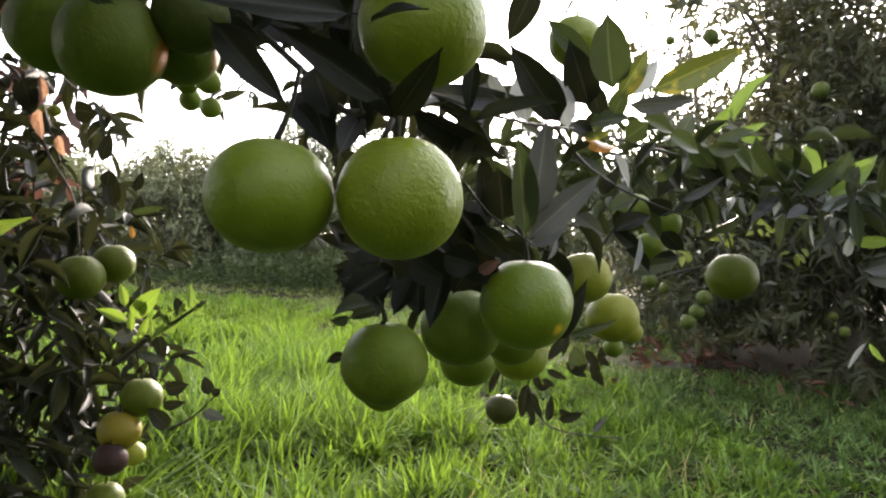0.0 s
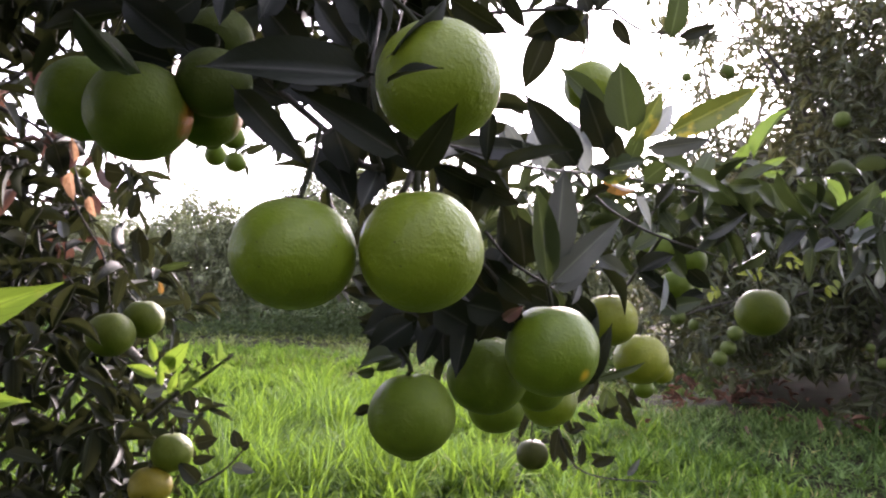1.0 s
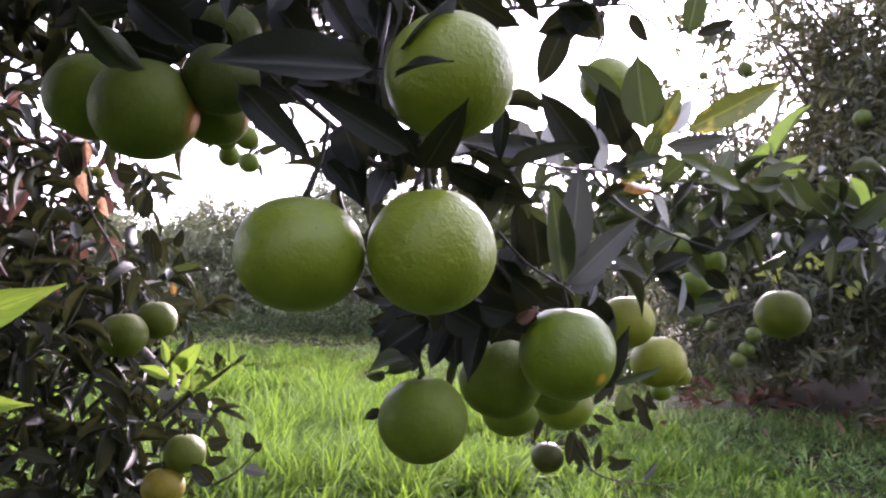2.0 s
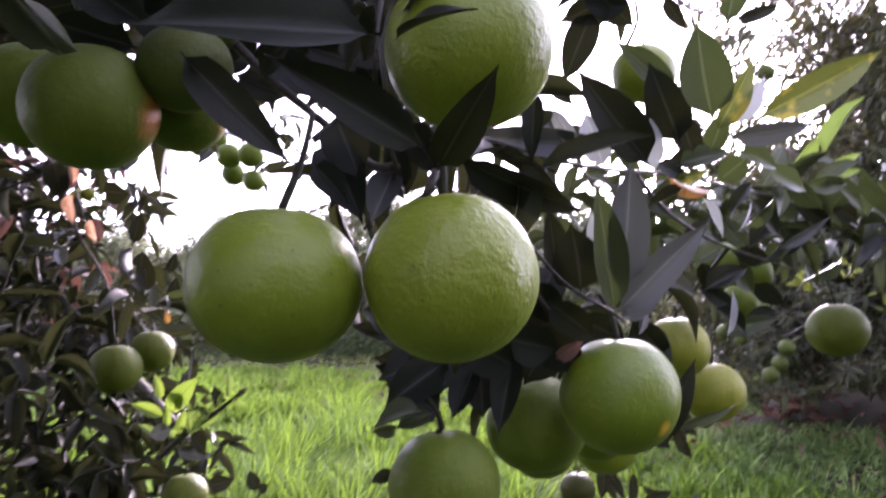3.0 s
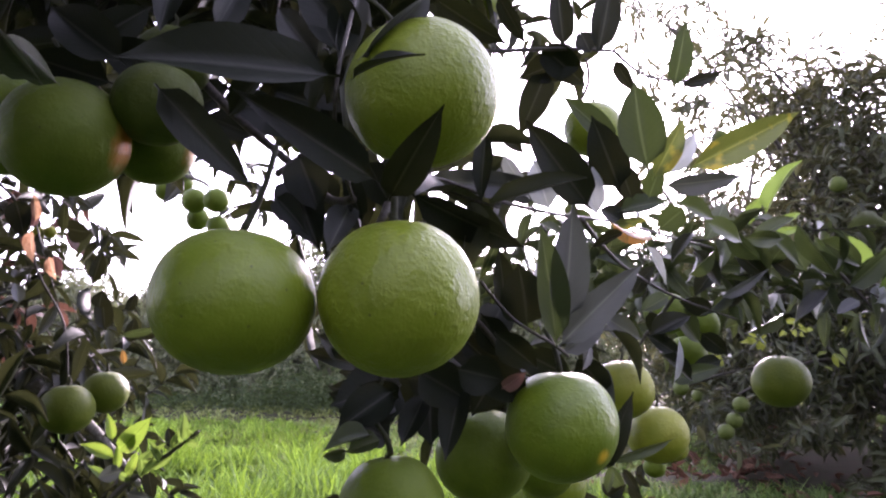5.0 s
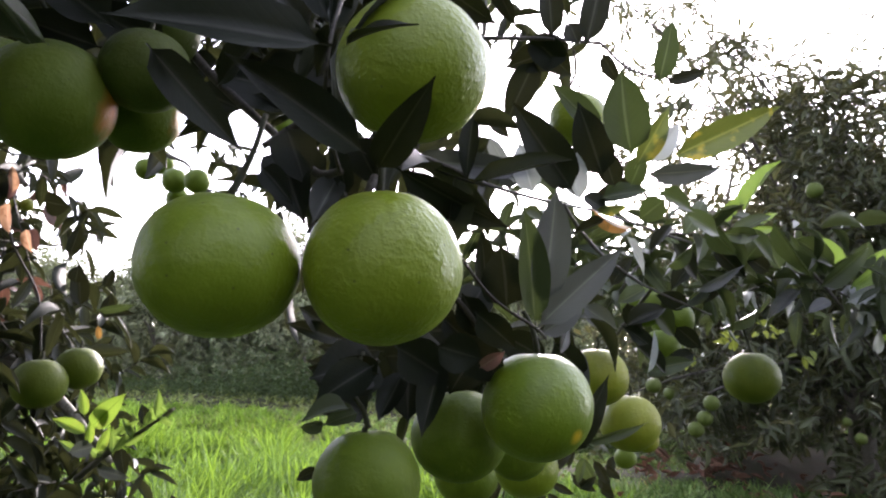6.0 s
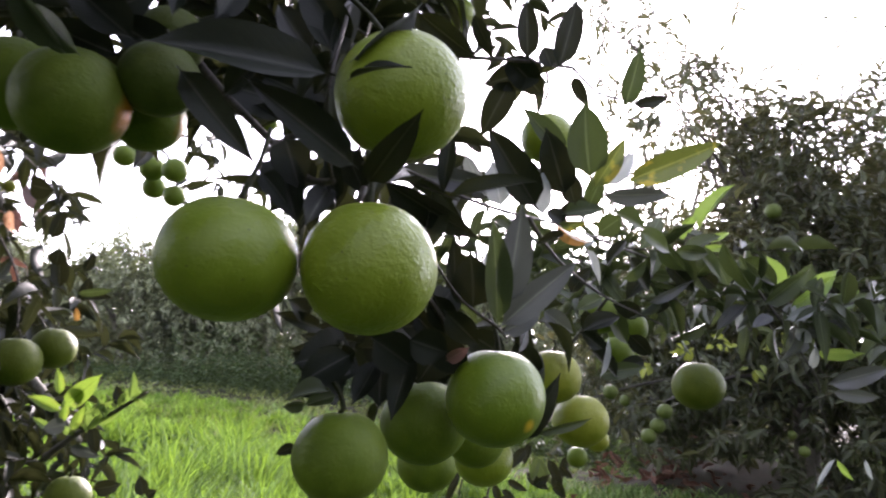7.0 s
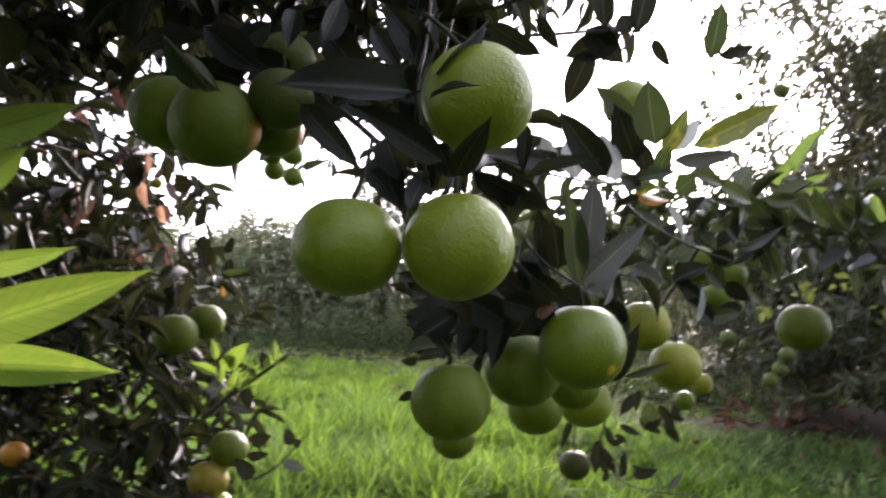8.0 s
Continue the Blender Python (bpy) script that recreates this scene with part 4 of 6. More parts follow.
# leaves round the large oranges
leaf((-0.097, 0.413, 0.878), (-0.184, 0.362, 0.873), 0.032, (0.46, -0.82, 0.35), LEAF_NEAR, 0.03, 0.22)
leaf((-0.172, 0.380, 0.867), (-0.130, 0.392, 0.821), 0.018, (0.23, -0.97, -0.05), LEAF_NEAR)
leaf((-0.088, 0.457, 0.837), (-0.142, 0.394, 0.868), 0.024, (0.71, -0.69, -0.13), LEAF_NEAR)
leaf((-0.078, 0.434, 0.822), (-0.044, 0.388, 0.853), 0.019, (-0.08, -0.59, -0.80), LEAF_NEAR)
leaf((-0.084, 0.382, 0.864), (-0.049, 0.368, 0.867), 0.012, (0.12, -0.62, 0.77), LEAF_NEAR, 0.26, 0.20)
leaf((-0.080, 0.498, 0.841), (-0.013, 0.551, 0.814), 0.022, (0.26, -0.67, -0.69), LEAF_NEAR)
leaf((-0.092, 0.593, 0.871), (0.011, 0.627, 0.868), 0.020, (0.30, -0.93, -0.24), LEAF_SHEEN)
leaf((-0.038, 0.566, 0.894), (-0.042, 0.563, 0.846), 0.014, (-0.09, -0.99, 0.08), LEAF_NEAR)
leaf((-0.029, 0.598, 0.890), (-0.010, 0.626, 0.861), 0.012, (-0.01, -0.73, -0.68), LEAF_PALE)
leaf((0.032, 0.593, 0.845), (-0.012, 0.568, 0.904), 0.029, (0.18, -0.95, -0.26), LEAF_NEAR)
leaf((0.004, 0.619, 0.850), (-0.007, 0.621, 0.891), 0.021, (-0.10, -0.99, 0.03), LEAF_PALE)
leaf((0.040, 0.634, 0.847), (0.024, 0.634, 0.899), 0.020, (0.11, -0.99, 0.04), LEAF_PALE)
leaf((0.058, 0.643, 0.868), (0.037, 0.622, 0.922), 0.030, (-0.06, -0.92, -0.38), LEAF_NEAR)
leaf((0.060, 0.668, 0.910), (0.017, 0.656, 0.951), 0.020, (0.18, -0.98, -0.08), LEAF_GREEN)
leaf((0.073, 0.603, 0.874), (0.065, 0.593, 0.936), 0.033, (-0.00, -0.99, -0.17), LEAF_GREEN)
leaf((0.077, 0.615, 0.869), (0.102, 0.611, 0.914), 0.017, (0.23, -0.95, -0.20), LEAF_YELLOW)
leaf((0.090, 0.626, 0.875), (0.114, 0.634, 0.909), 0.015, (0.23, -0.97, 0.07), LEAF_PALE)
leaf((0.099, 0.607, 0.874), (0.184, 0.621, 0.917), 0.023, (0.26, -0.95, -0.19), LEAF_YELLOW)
leaf((0.088, 0.637, 0.870), (0.152, 0.663, 0.881), 0.017, (0.41, -0.78, -0.47), LEAF_SHEEN)
leaf((0.010, 0.592, 0.766), (0.019, 0.585, 0.848), 0.027, (0.12, -0.99, -0.09), LEAF_SHEEN)
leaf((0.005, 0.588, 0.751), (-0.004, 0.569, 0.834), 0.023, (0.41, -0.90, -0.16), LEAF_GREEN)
leaf((0.006, 0.598, 0.751), (0.066, 0.597, 0.808), 0.023, (0.09, -0.99, -0.11), LEAF_SHEEN)
leaf((0.009, 0.625, 0.747), (0.043, 0.635, 0.773), 0.017, (0.41, -0.90, -0.17), LEAF_SHEEN)
leaf((0.066, 0.902, 0.786), (0.105, 0.910, 0.761), 0.025, (0.11, -0.98, -0.17), LEAF_SHEEN)
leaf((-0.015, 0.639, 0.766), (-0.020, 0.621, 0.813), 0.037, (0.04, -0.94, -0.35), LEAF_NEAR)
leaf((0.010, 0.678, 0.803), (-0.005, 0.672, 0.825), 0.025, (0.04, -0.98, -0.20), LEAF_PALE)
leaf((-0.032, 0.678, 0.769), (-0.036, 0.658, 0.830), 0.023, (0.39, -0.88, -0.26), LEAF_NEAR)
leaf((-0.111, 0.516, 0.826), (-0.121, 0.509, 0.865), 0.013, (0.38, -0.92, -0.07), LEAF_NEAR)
leaf((-0.117, 0.514, 0.839), (-0.127, 0.497, 0.807), 0.019, (0.14, -0.89, 0.43), LEAF_SHEEN)
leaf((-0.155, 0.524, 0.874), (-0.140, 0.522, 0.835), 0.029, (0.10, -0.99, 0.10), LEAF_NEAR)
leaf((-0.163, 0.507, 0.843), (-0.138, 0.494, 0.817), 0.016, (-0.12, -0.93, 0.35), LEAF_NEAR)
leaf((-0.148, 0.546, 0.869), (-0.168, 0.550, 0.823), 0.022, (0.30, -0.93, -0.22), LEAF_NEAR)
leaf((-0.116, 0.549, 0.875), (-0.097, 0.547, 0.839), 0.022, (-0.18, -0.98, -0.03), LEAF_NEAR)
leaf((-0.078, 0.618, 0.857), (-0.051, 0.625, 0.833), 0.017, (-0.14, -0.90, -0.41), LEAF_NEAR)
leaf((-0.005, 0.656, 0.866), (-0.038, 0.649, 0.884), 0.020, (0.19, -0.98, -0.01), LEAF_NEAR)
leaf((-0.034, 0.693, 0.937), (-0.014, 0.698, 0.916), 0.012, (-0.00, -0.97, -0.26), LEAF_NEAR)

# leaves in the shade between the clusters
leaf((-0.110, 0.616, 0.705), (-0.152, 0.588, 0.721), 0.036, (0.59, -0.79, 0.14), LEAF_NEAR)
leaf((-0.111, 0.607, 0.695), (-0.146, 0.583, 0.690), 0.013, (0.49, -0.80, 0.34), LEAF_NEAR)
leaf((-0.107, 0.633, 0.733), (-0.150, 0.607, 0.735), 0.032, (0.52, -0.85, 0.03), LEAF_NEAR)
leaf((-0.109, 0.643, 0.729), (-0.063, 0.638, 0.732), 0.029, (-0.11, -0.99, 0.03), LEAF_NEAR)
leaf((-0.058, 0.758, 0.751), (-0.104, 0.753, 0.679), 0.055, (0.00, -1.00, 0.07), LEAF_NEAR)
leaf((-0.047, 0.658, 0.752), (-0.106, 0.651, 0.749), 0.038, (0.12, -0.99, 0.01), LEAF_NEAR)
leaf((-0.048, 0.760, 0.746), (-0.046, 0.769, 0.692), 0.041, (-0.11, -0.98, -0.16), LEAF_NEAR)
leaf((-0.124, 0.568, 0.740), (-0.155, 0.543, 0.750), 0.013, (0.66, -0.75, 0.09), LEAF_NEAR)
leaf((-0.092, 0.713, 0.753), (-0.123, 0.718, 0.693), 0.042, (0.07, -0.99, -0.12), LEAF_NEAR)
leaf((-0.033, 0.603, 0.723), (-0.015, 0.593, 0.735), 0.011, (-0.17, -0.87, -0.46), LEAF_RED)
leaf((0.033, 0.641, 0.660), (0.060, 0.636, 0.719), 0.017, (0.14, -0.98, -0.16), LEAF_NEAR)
leaf((0.044, 0.733, 0.738), (0.052, 0.720, 0.691), 0.021, (-0.45, -0.88, 0.16), LEAF_SHEEN)
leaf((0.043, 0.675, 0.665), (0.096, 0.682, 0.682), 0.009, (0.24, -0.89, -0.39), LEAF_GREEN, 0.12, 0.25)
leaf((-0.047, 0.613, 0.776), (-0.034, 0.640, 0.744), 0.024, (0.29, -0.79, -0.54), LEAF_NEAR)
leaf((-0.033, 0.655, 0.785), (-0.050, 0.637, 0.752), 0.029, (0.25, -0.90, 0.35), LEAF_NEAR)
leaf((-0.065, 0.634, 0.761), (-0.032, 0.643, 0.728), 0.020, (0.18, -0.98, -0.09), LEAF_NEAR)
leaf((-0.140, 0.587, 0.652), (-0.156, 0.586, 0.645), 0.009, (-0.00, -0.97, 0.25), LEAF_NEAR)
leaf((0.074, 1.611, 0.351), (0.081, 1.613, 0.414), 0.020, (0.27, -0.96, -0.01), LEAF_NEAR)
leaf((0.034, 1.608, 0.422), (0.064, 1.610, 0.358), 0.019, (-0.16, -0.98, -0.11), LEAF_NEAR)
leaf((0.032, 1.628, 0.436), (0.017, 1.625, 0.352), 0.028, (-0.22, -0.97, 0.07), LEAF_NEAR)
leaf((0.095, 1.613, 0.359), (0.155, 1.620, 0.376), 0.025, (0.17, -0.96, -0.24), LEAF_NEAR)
leaf((0.174, 1.621, 0.331), (0.205, 1.625, 0.372), 0.015, (0.13, -0.99, -0.01), LEAF_SHEEN)
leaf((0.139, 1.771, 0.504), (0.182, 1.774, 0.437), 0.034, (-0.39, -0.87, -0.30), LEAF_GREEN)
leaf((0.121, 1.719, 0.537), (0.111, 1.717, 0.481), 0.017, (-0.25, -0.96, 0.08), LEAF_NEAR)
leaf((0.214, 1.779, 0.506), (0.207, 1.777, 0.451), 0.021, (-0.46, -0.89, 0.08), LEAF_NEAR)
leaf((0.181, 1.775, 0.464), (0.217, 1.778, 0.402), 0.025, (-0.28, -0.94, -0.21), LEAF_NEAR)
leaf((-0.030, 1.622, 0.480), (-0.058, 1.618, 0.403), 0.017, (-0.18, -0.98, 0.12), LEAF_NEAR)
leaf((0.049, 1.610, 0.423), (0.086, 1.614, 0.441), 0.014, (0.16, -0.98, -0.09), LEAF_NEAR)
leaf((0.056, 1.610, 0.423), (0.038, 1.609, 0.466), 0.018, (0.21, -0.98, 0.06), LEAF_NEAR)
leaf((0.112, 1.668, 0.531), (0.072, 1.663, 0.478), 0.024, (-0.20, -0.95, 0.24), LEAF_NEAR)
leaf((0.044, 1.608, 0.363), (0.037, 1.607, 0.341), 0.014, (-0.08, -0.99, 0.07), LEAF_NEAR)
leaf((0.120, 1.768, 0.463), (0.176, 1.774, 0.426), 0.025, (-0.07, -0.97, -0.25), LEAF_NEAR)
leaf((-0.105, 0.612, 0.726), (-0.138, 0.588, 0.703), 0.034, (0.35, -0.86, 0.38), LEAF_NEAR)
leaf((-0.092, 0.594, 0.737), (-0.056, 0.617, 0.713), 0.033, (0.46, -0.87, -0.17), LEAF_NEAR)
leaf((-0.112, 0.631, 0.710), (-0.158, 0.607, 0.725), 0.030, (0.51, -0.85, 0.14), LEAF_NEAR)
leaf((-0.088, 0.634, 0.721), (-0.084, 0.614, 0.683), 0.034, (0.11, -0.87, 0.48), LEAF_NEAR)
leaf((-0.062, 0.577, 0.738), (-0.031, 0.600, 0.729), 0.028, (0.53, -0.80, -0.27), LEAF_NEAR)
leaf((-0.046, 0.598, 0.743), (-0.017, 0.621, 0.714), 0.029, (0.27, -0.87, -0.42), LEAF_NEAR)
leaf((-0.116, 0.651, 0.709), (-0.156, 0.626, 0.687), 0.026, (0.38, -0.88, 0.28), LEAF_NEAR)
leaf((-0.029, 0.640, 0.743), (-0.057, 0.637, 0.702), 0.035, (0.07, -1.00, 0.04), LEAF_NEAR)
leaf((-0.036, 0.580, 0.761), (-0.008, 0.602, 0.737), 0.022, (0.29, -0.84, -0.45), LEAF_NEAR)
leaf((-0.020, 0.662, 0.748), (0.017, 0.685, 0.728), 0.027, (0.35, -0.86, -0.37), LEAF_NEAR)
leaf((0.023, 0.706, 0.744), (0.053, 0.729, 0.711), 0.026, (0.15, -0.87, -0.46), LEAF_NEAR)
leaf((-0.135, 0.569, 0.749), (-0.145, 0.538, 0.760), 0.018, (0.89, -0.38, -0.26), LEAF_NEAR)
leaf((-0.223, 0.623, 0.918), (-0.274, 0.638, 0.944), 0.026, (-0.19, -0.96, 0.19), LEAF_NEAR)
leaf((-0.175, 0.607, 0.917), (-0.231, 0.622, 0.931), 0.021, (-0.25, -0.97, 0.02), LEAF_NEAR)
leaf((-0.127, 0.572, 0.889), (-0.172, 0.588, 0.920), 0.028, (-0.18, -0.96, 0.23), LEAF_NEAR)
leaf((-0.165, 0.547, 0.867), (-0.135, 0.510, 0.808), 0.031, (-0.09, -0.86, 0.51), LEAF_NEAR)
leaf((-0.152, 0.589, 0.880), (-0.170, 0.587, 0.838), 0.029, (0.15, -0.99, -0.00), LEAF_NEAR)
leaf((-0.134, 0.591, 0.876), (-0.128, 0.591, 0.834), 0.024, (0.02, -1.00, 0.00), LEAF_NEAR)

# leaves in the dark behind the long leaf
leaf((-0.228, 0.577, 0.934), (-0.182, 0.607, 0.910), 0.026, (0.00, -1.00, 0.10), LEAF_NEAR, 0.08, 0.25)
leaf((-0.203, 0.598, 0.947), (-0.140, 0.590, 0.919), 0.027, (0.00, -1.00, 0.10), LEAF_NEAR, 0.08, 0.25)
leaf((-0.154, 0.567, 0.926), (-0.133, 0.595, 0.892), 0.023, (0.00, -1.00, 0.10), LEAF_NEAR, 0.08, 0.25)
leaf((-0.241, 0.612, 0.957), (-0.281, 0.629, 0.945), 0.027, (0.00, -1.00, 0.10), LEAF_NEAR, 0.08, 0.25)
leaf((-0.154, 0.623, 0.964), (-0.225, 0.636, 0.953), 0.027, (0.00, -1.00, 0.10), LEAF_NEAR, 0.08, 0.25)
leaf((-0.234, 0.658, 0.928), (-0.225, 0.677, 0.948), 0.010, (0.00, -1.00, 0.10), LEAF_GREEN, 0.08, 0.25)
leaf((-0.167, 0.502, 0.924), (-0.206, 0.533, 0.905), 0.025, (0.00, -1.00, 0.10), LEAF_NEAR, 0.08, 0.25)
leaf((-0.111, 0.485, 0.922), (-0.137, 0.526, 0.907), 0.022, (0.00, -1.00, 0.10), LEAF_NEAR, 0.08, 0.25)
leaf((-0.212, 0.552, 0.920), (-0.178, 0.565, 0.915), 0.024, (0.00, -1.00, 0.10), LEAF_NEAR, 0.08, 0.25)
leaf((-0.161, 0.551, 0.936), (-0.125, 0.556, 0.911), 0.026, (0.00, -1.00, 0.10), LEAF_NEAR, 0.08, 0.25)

# leaves above
leaf((-0.095, 0.436, 0.896), (-0.055, 0.445, 0.939), 0.019, (0.71, -0.40, -0.58), LEAF_SHEEN)
leaf((-0.063, 0.483, 0.953), (-0.021, 0.511, 0.933), 0.019, (0.17, -0.72, -0.67), LEAF_NEAR)
leaf((-0.027, 0.525, 0.974), (-0.010, 0.551, 0.950), 0.012, (0.01, -0.68, -0.74), LEAF_NEAR)
leaf((0.058, 0.924, 1.100), (-0.024, 0.938, 1.076), 0.041, (-0.05, -0.92, -0.38), LEAF_NEAR)
leaf((0.004, 0.916, 1.109), (0.059, 0.940, 1.063), 0.038, (0.03, -0.90, -0.44), LEAF_NEAR)
leaf((0.014, 0.931, 1.084), (-0.022, 0.948, 1.008), 0.037, (0.04, -0.97, -0.24), LEAF_NEAR)
leaf((0.032, 0.901, 1.094), (0.026, 0.898, 1.178), 0.029, (0.09, -1.00, -0.03), LEAF_NEAR)
leaf((0.071, 0.917, 1.090), (0.093, 0.925, 1.194), 0.034, (0.09, -0.99, 0.05), LEAF_NEAR)
leaf((0.064, 0.916, 1.094), (0.054, 0.930, 1.129), 0.026, (-0.26, -0.92, 0.29), LEAF_NEAR)
leaf((0.191, 1.102, 1.111), (0.211, 1.090, 1.206), 0.033, (0.03, -0.99, -0.13), LEAF_GREEN)
leaf((0.205, 1.122, 1.126), (0.272, 1.147, 1.150), 0.020, (0.45, -0.79, -0.41), LEAF_NEAR)
leaf((0.099, 0.988, 1.115), (0.125, 0.998, 1.073), 0.019, (-0.30, -0.87, -0.39), LEAF_NEAR)
leaf((-0.110, 0.463, 0.910), (-0.145, 0.490, 0.973), 0.019, (0.02, -0.91, 0.41), LEAF_NEAR)
leaf((-0.113, 0.463, 0.905), (-0.106, 0.495, 0.969), 0.016, (0.61, -0.74, 0.30), LEAF_NEAR)
leaf((-0.128, 0.480, 0.916), (-0.165, 0.509, 0.966), 0.020, (-0.11, -0.90, 0.42), LEAF_NEAR)
leaf((-0.220, 0.480, 0.974), (-0.220, 0.466, 0.934), 0.017, (0.50, -0.86, 0.05), LEAF_NEAR)
leaf((-0.211, 0.515, 0.955), (-0.201, 0.539, 1.008), 0.022, (0.77, -0.62, 0.12), LEAF_NEAR)
leaf((-0.251, 0.484, 0.923), (-0.309, 0.490, 0.969), 0.031, (0.08, -0.97, 0.23), LEAF_NEAR)
leaf((-0.302, 0.514, 0.950), (-0.265, 0.534, 0.987), 0.026, (0.70, -0.60, -0.39), LEAF_NEAR)
leaf((-0.258, 0.436, 0.892), (-0.306, 0.452, 0.932), 0.018, (-0.30, -0.94, -0.15), LEAF_GREEN)
leaf((-0.262, 0.428, 0.890), (-0.317, 0.446, 0.944), 0.019, (-0.25, -0.95, -0.20), LEAF_GREEN, 0.05, 0.4)
leaf((-0.271, 0.504, 0.920), (-0.326, 0.495, 0.939), 0.026, (0.17, -0.99, 0.00), LEAF_NEAR)
leaf((-0.245, 0.538, 0.933), (-0.289, 0.510, 0.953), 0.031, (0.45, -0.87, -0.22), LEAF_NEAR)
leaf((-0.771, 0.977, 1.115), (-0.747, 0.985, 1.042), 0.023, (0.37, -0.93, 0.03), LEAF_RED)
leaf((-0.189, 0.566, 0.939), (-0.230, 0.557, 0.990), 0.033, (0.13, -0.99, -0.07), LEAF_NEAR)
leaf((-0.103, 0.478, 0.919), (-0.141, 0.470, 0.967), 0.027, (0.05, -0.99, -0.13), LEAF_NEAR)

# leaves along the branch that reaches out
leaf((0.068, 0.652, 0.863), (0.058, 0.642, 0.893), 0.020, (0.10, -1.00, -0.10), LEAF_NEAR, 0.08, 0.25)
leaf((0.080, 0.653, 0.864), (0.089, 0.635, 0.888), 0.017, (-0.20, -1.00, 0.10), LEAF_GREEN, 0.08, 0.25)
leaf((0.059, 0.671, 0.858), (0.099, 0.676, 0.866), 0.018, (0.20, -0.90, 0.50), LEAF_GREEN, 0.08, 0.25)
leaf((0.044, 0.670, 0.861), (0.066, 0.672, 0.846), 0.018, (0.20, -0.90, 0.50), LEAF_NEAR, 0.08, 0.25)
leaf((0.350, 1.259, 0.956), (0.409, 1.253, 1.041), 0.032, (-0.71, -0.54, 0.46), LEAF_SPRIG, 0.16, 0.4)
leaf((0.312, 1.284, 0.945), (0.354, 1.282, 0.992), 0.026, (0.34, -0.87, -0.35), LEAF_SPRIG, 0.1, 0.3)
leaf((0.366, 1.290, 0.949), (0.425, 1.322, 0.970), 0.015, (0.53, -0.81, -0.23), LEAF_SPRIG, 0.22, 0.2)
leaf((0.371, 1.292, 0.938), (0.423, 1.325, 0.944), 0.014, (0.52, -0.73, -0.44), LEAF_SPRIG, 0.05, 0.4)
leaf((0.126, 0.743, 0.873), (0.105, 0.763, 0.857), 0.023, (-0.48, -0.79, -0.38), LEAF_GREEN, 0.16, 0.3)
leaf((0.160, 0.828, 0.876), (0.203, 0.857, 0.857), 0.023, (0.59, -0.80, 0.11), LEAF_GREEN, 0.1, 0.2)
leaf((0.204, 0.914, 0.884), (0.245, 0.945, 0.849), 0.024, (-0.17, -0.63, -0.76), LEAF_GREEN, 0.22, 0.4)
leaf((0.239, 0.980, 0.880), (0.292, 1.007, 0.882), 0.021, (0.44, -0.84, -0.32), LEAF_GREEN, 0.05, 0.3)
leaf((0.272, 1.003, 0.889), (0.318, 1.035, 0.851), 0.025, (0.61, -0.79, 0.07), LEAF_GREEN, 0.16, 0.2)
leaf((0.321, 1.047, 0.909), (0.382, 1.086, 0.840), 0.024, (-0.50, -0.49, -0.72), LEAF_GREEN, 0.1, 0.4)
leaf((0.368, 1.106, 0.895), (0.435, 1.140, 0.859), 0.028, (0.40, -0.91, -0.13), LEAF_GREEN, 0.22, 0.3)
leaf((0.149, 0.828, 0.866), (0.126, 0.830, 0.834), 0.020, (-0.70, -0.54, 0.47), LEAF_NEAR, 0.05, 0.2)
leaf((0.100, 0.698, 0.879), (0.056, 0.715, 0.866), 0.018, (-0.29, -0.93, -0.24), LEAF_NEAR, 0.16, 0.4)
leaf((0.117, 0.741, 0.878), (0.155, 0.768, 0.866), 0.020, (0.60, -0.78, 0.17), LEAF_GREEN, 0.1, 0.3)
leaf((0.054, 0.666, 0.848), (0.082, 0.679, 0.853), 0.010, (0.44, -0.70, -0.56), LEAF_YELLOW, 0.22, 0.2)
leaf((0.064, 0.678, 0.843), (0.037, 0.677, 0.830), 0.009, (-0.07, -0.96, 0.26), LEAF_NEAR, 0.05, 0.4)
leaf((0.102, 0.824, 0.853), (0.124, 0.853, 0.815), 0.013, (0.72, -0.69, -0.11), LEAF_PALE, 0.16, 0.3)
leaf((0.210, 0.997, 0.809), (0.273, 1.010, 0.845), 0.015, (0.38, -0.85, -0.37), LEAF_SHEEN, 0.1, 0.2)
leaf((0.117, 0.942, 0.764), (0.170, 0.965, 0.788), 0.025, (0.09, -0.81, 0.57), LEAF_NEAR, 0.22, 0.4)
leaf((0.163, 1.058, 0.707), (0.171, 1.050, 0.766), 0.013, (0.64, -0.75, -0.19), LEAF_PALE, 0.05, 0.3)
leaf((0.162, 1.109, 0.708), (0.243, 1.136, 0.726), 0.025, (0.29, -0.94, 0.16), LEAF_GREEN, 0.16, 0.2)
leaf((0.147, 1.050, 0.745), (0.198, 1.113, 0.707), 0.023, (0.78, -0.62, 0.03), LEAF_NEAR, 0.1, 0.4)
leaf((0.228, 1.043, 0.862), (0.191, 1.045, 0.814), 0.027, (-0.44, -0.85, 0.29), LEAF_NEAR, 0.22, 0.3)
leaf((0.293, 1.153, 0.857), (0.260, 1.157, 0.804), 0.027, (-0.34, -0.93, 0.14), LEAF_NEAR, 0.05, 0.2)
leaf((0.373, 1.273, 0.807), (0.312, 1.270, 0.774), 0.023, (0.34, -0.75, -0.57), LEAF_GREEN, 0.16, 0.4)
leaf((0.442, 1.277, 0.840), (0.389, 1.278, 0.790), 0.027, (-0.51, -0.68, 0.53), LEAF_SHEEN, 0.1, 0.3)
leaf((0.101, 0.933, 0.809), (0.127, 0.931, 0.845), 0.020, (-0.42, -0.87, 0.25), LEAF_NEAR, 0.22, 0.2)
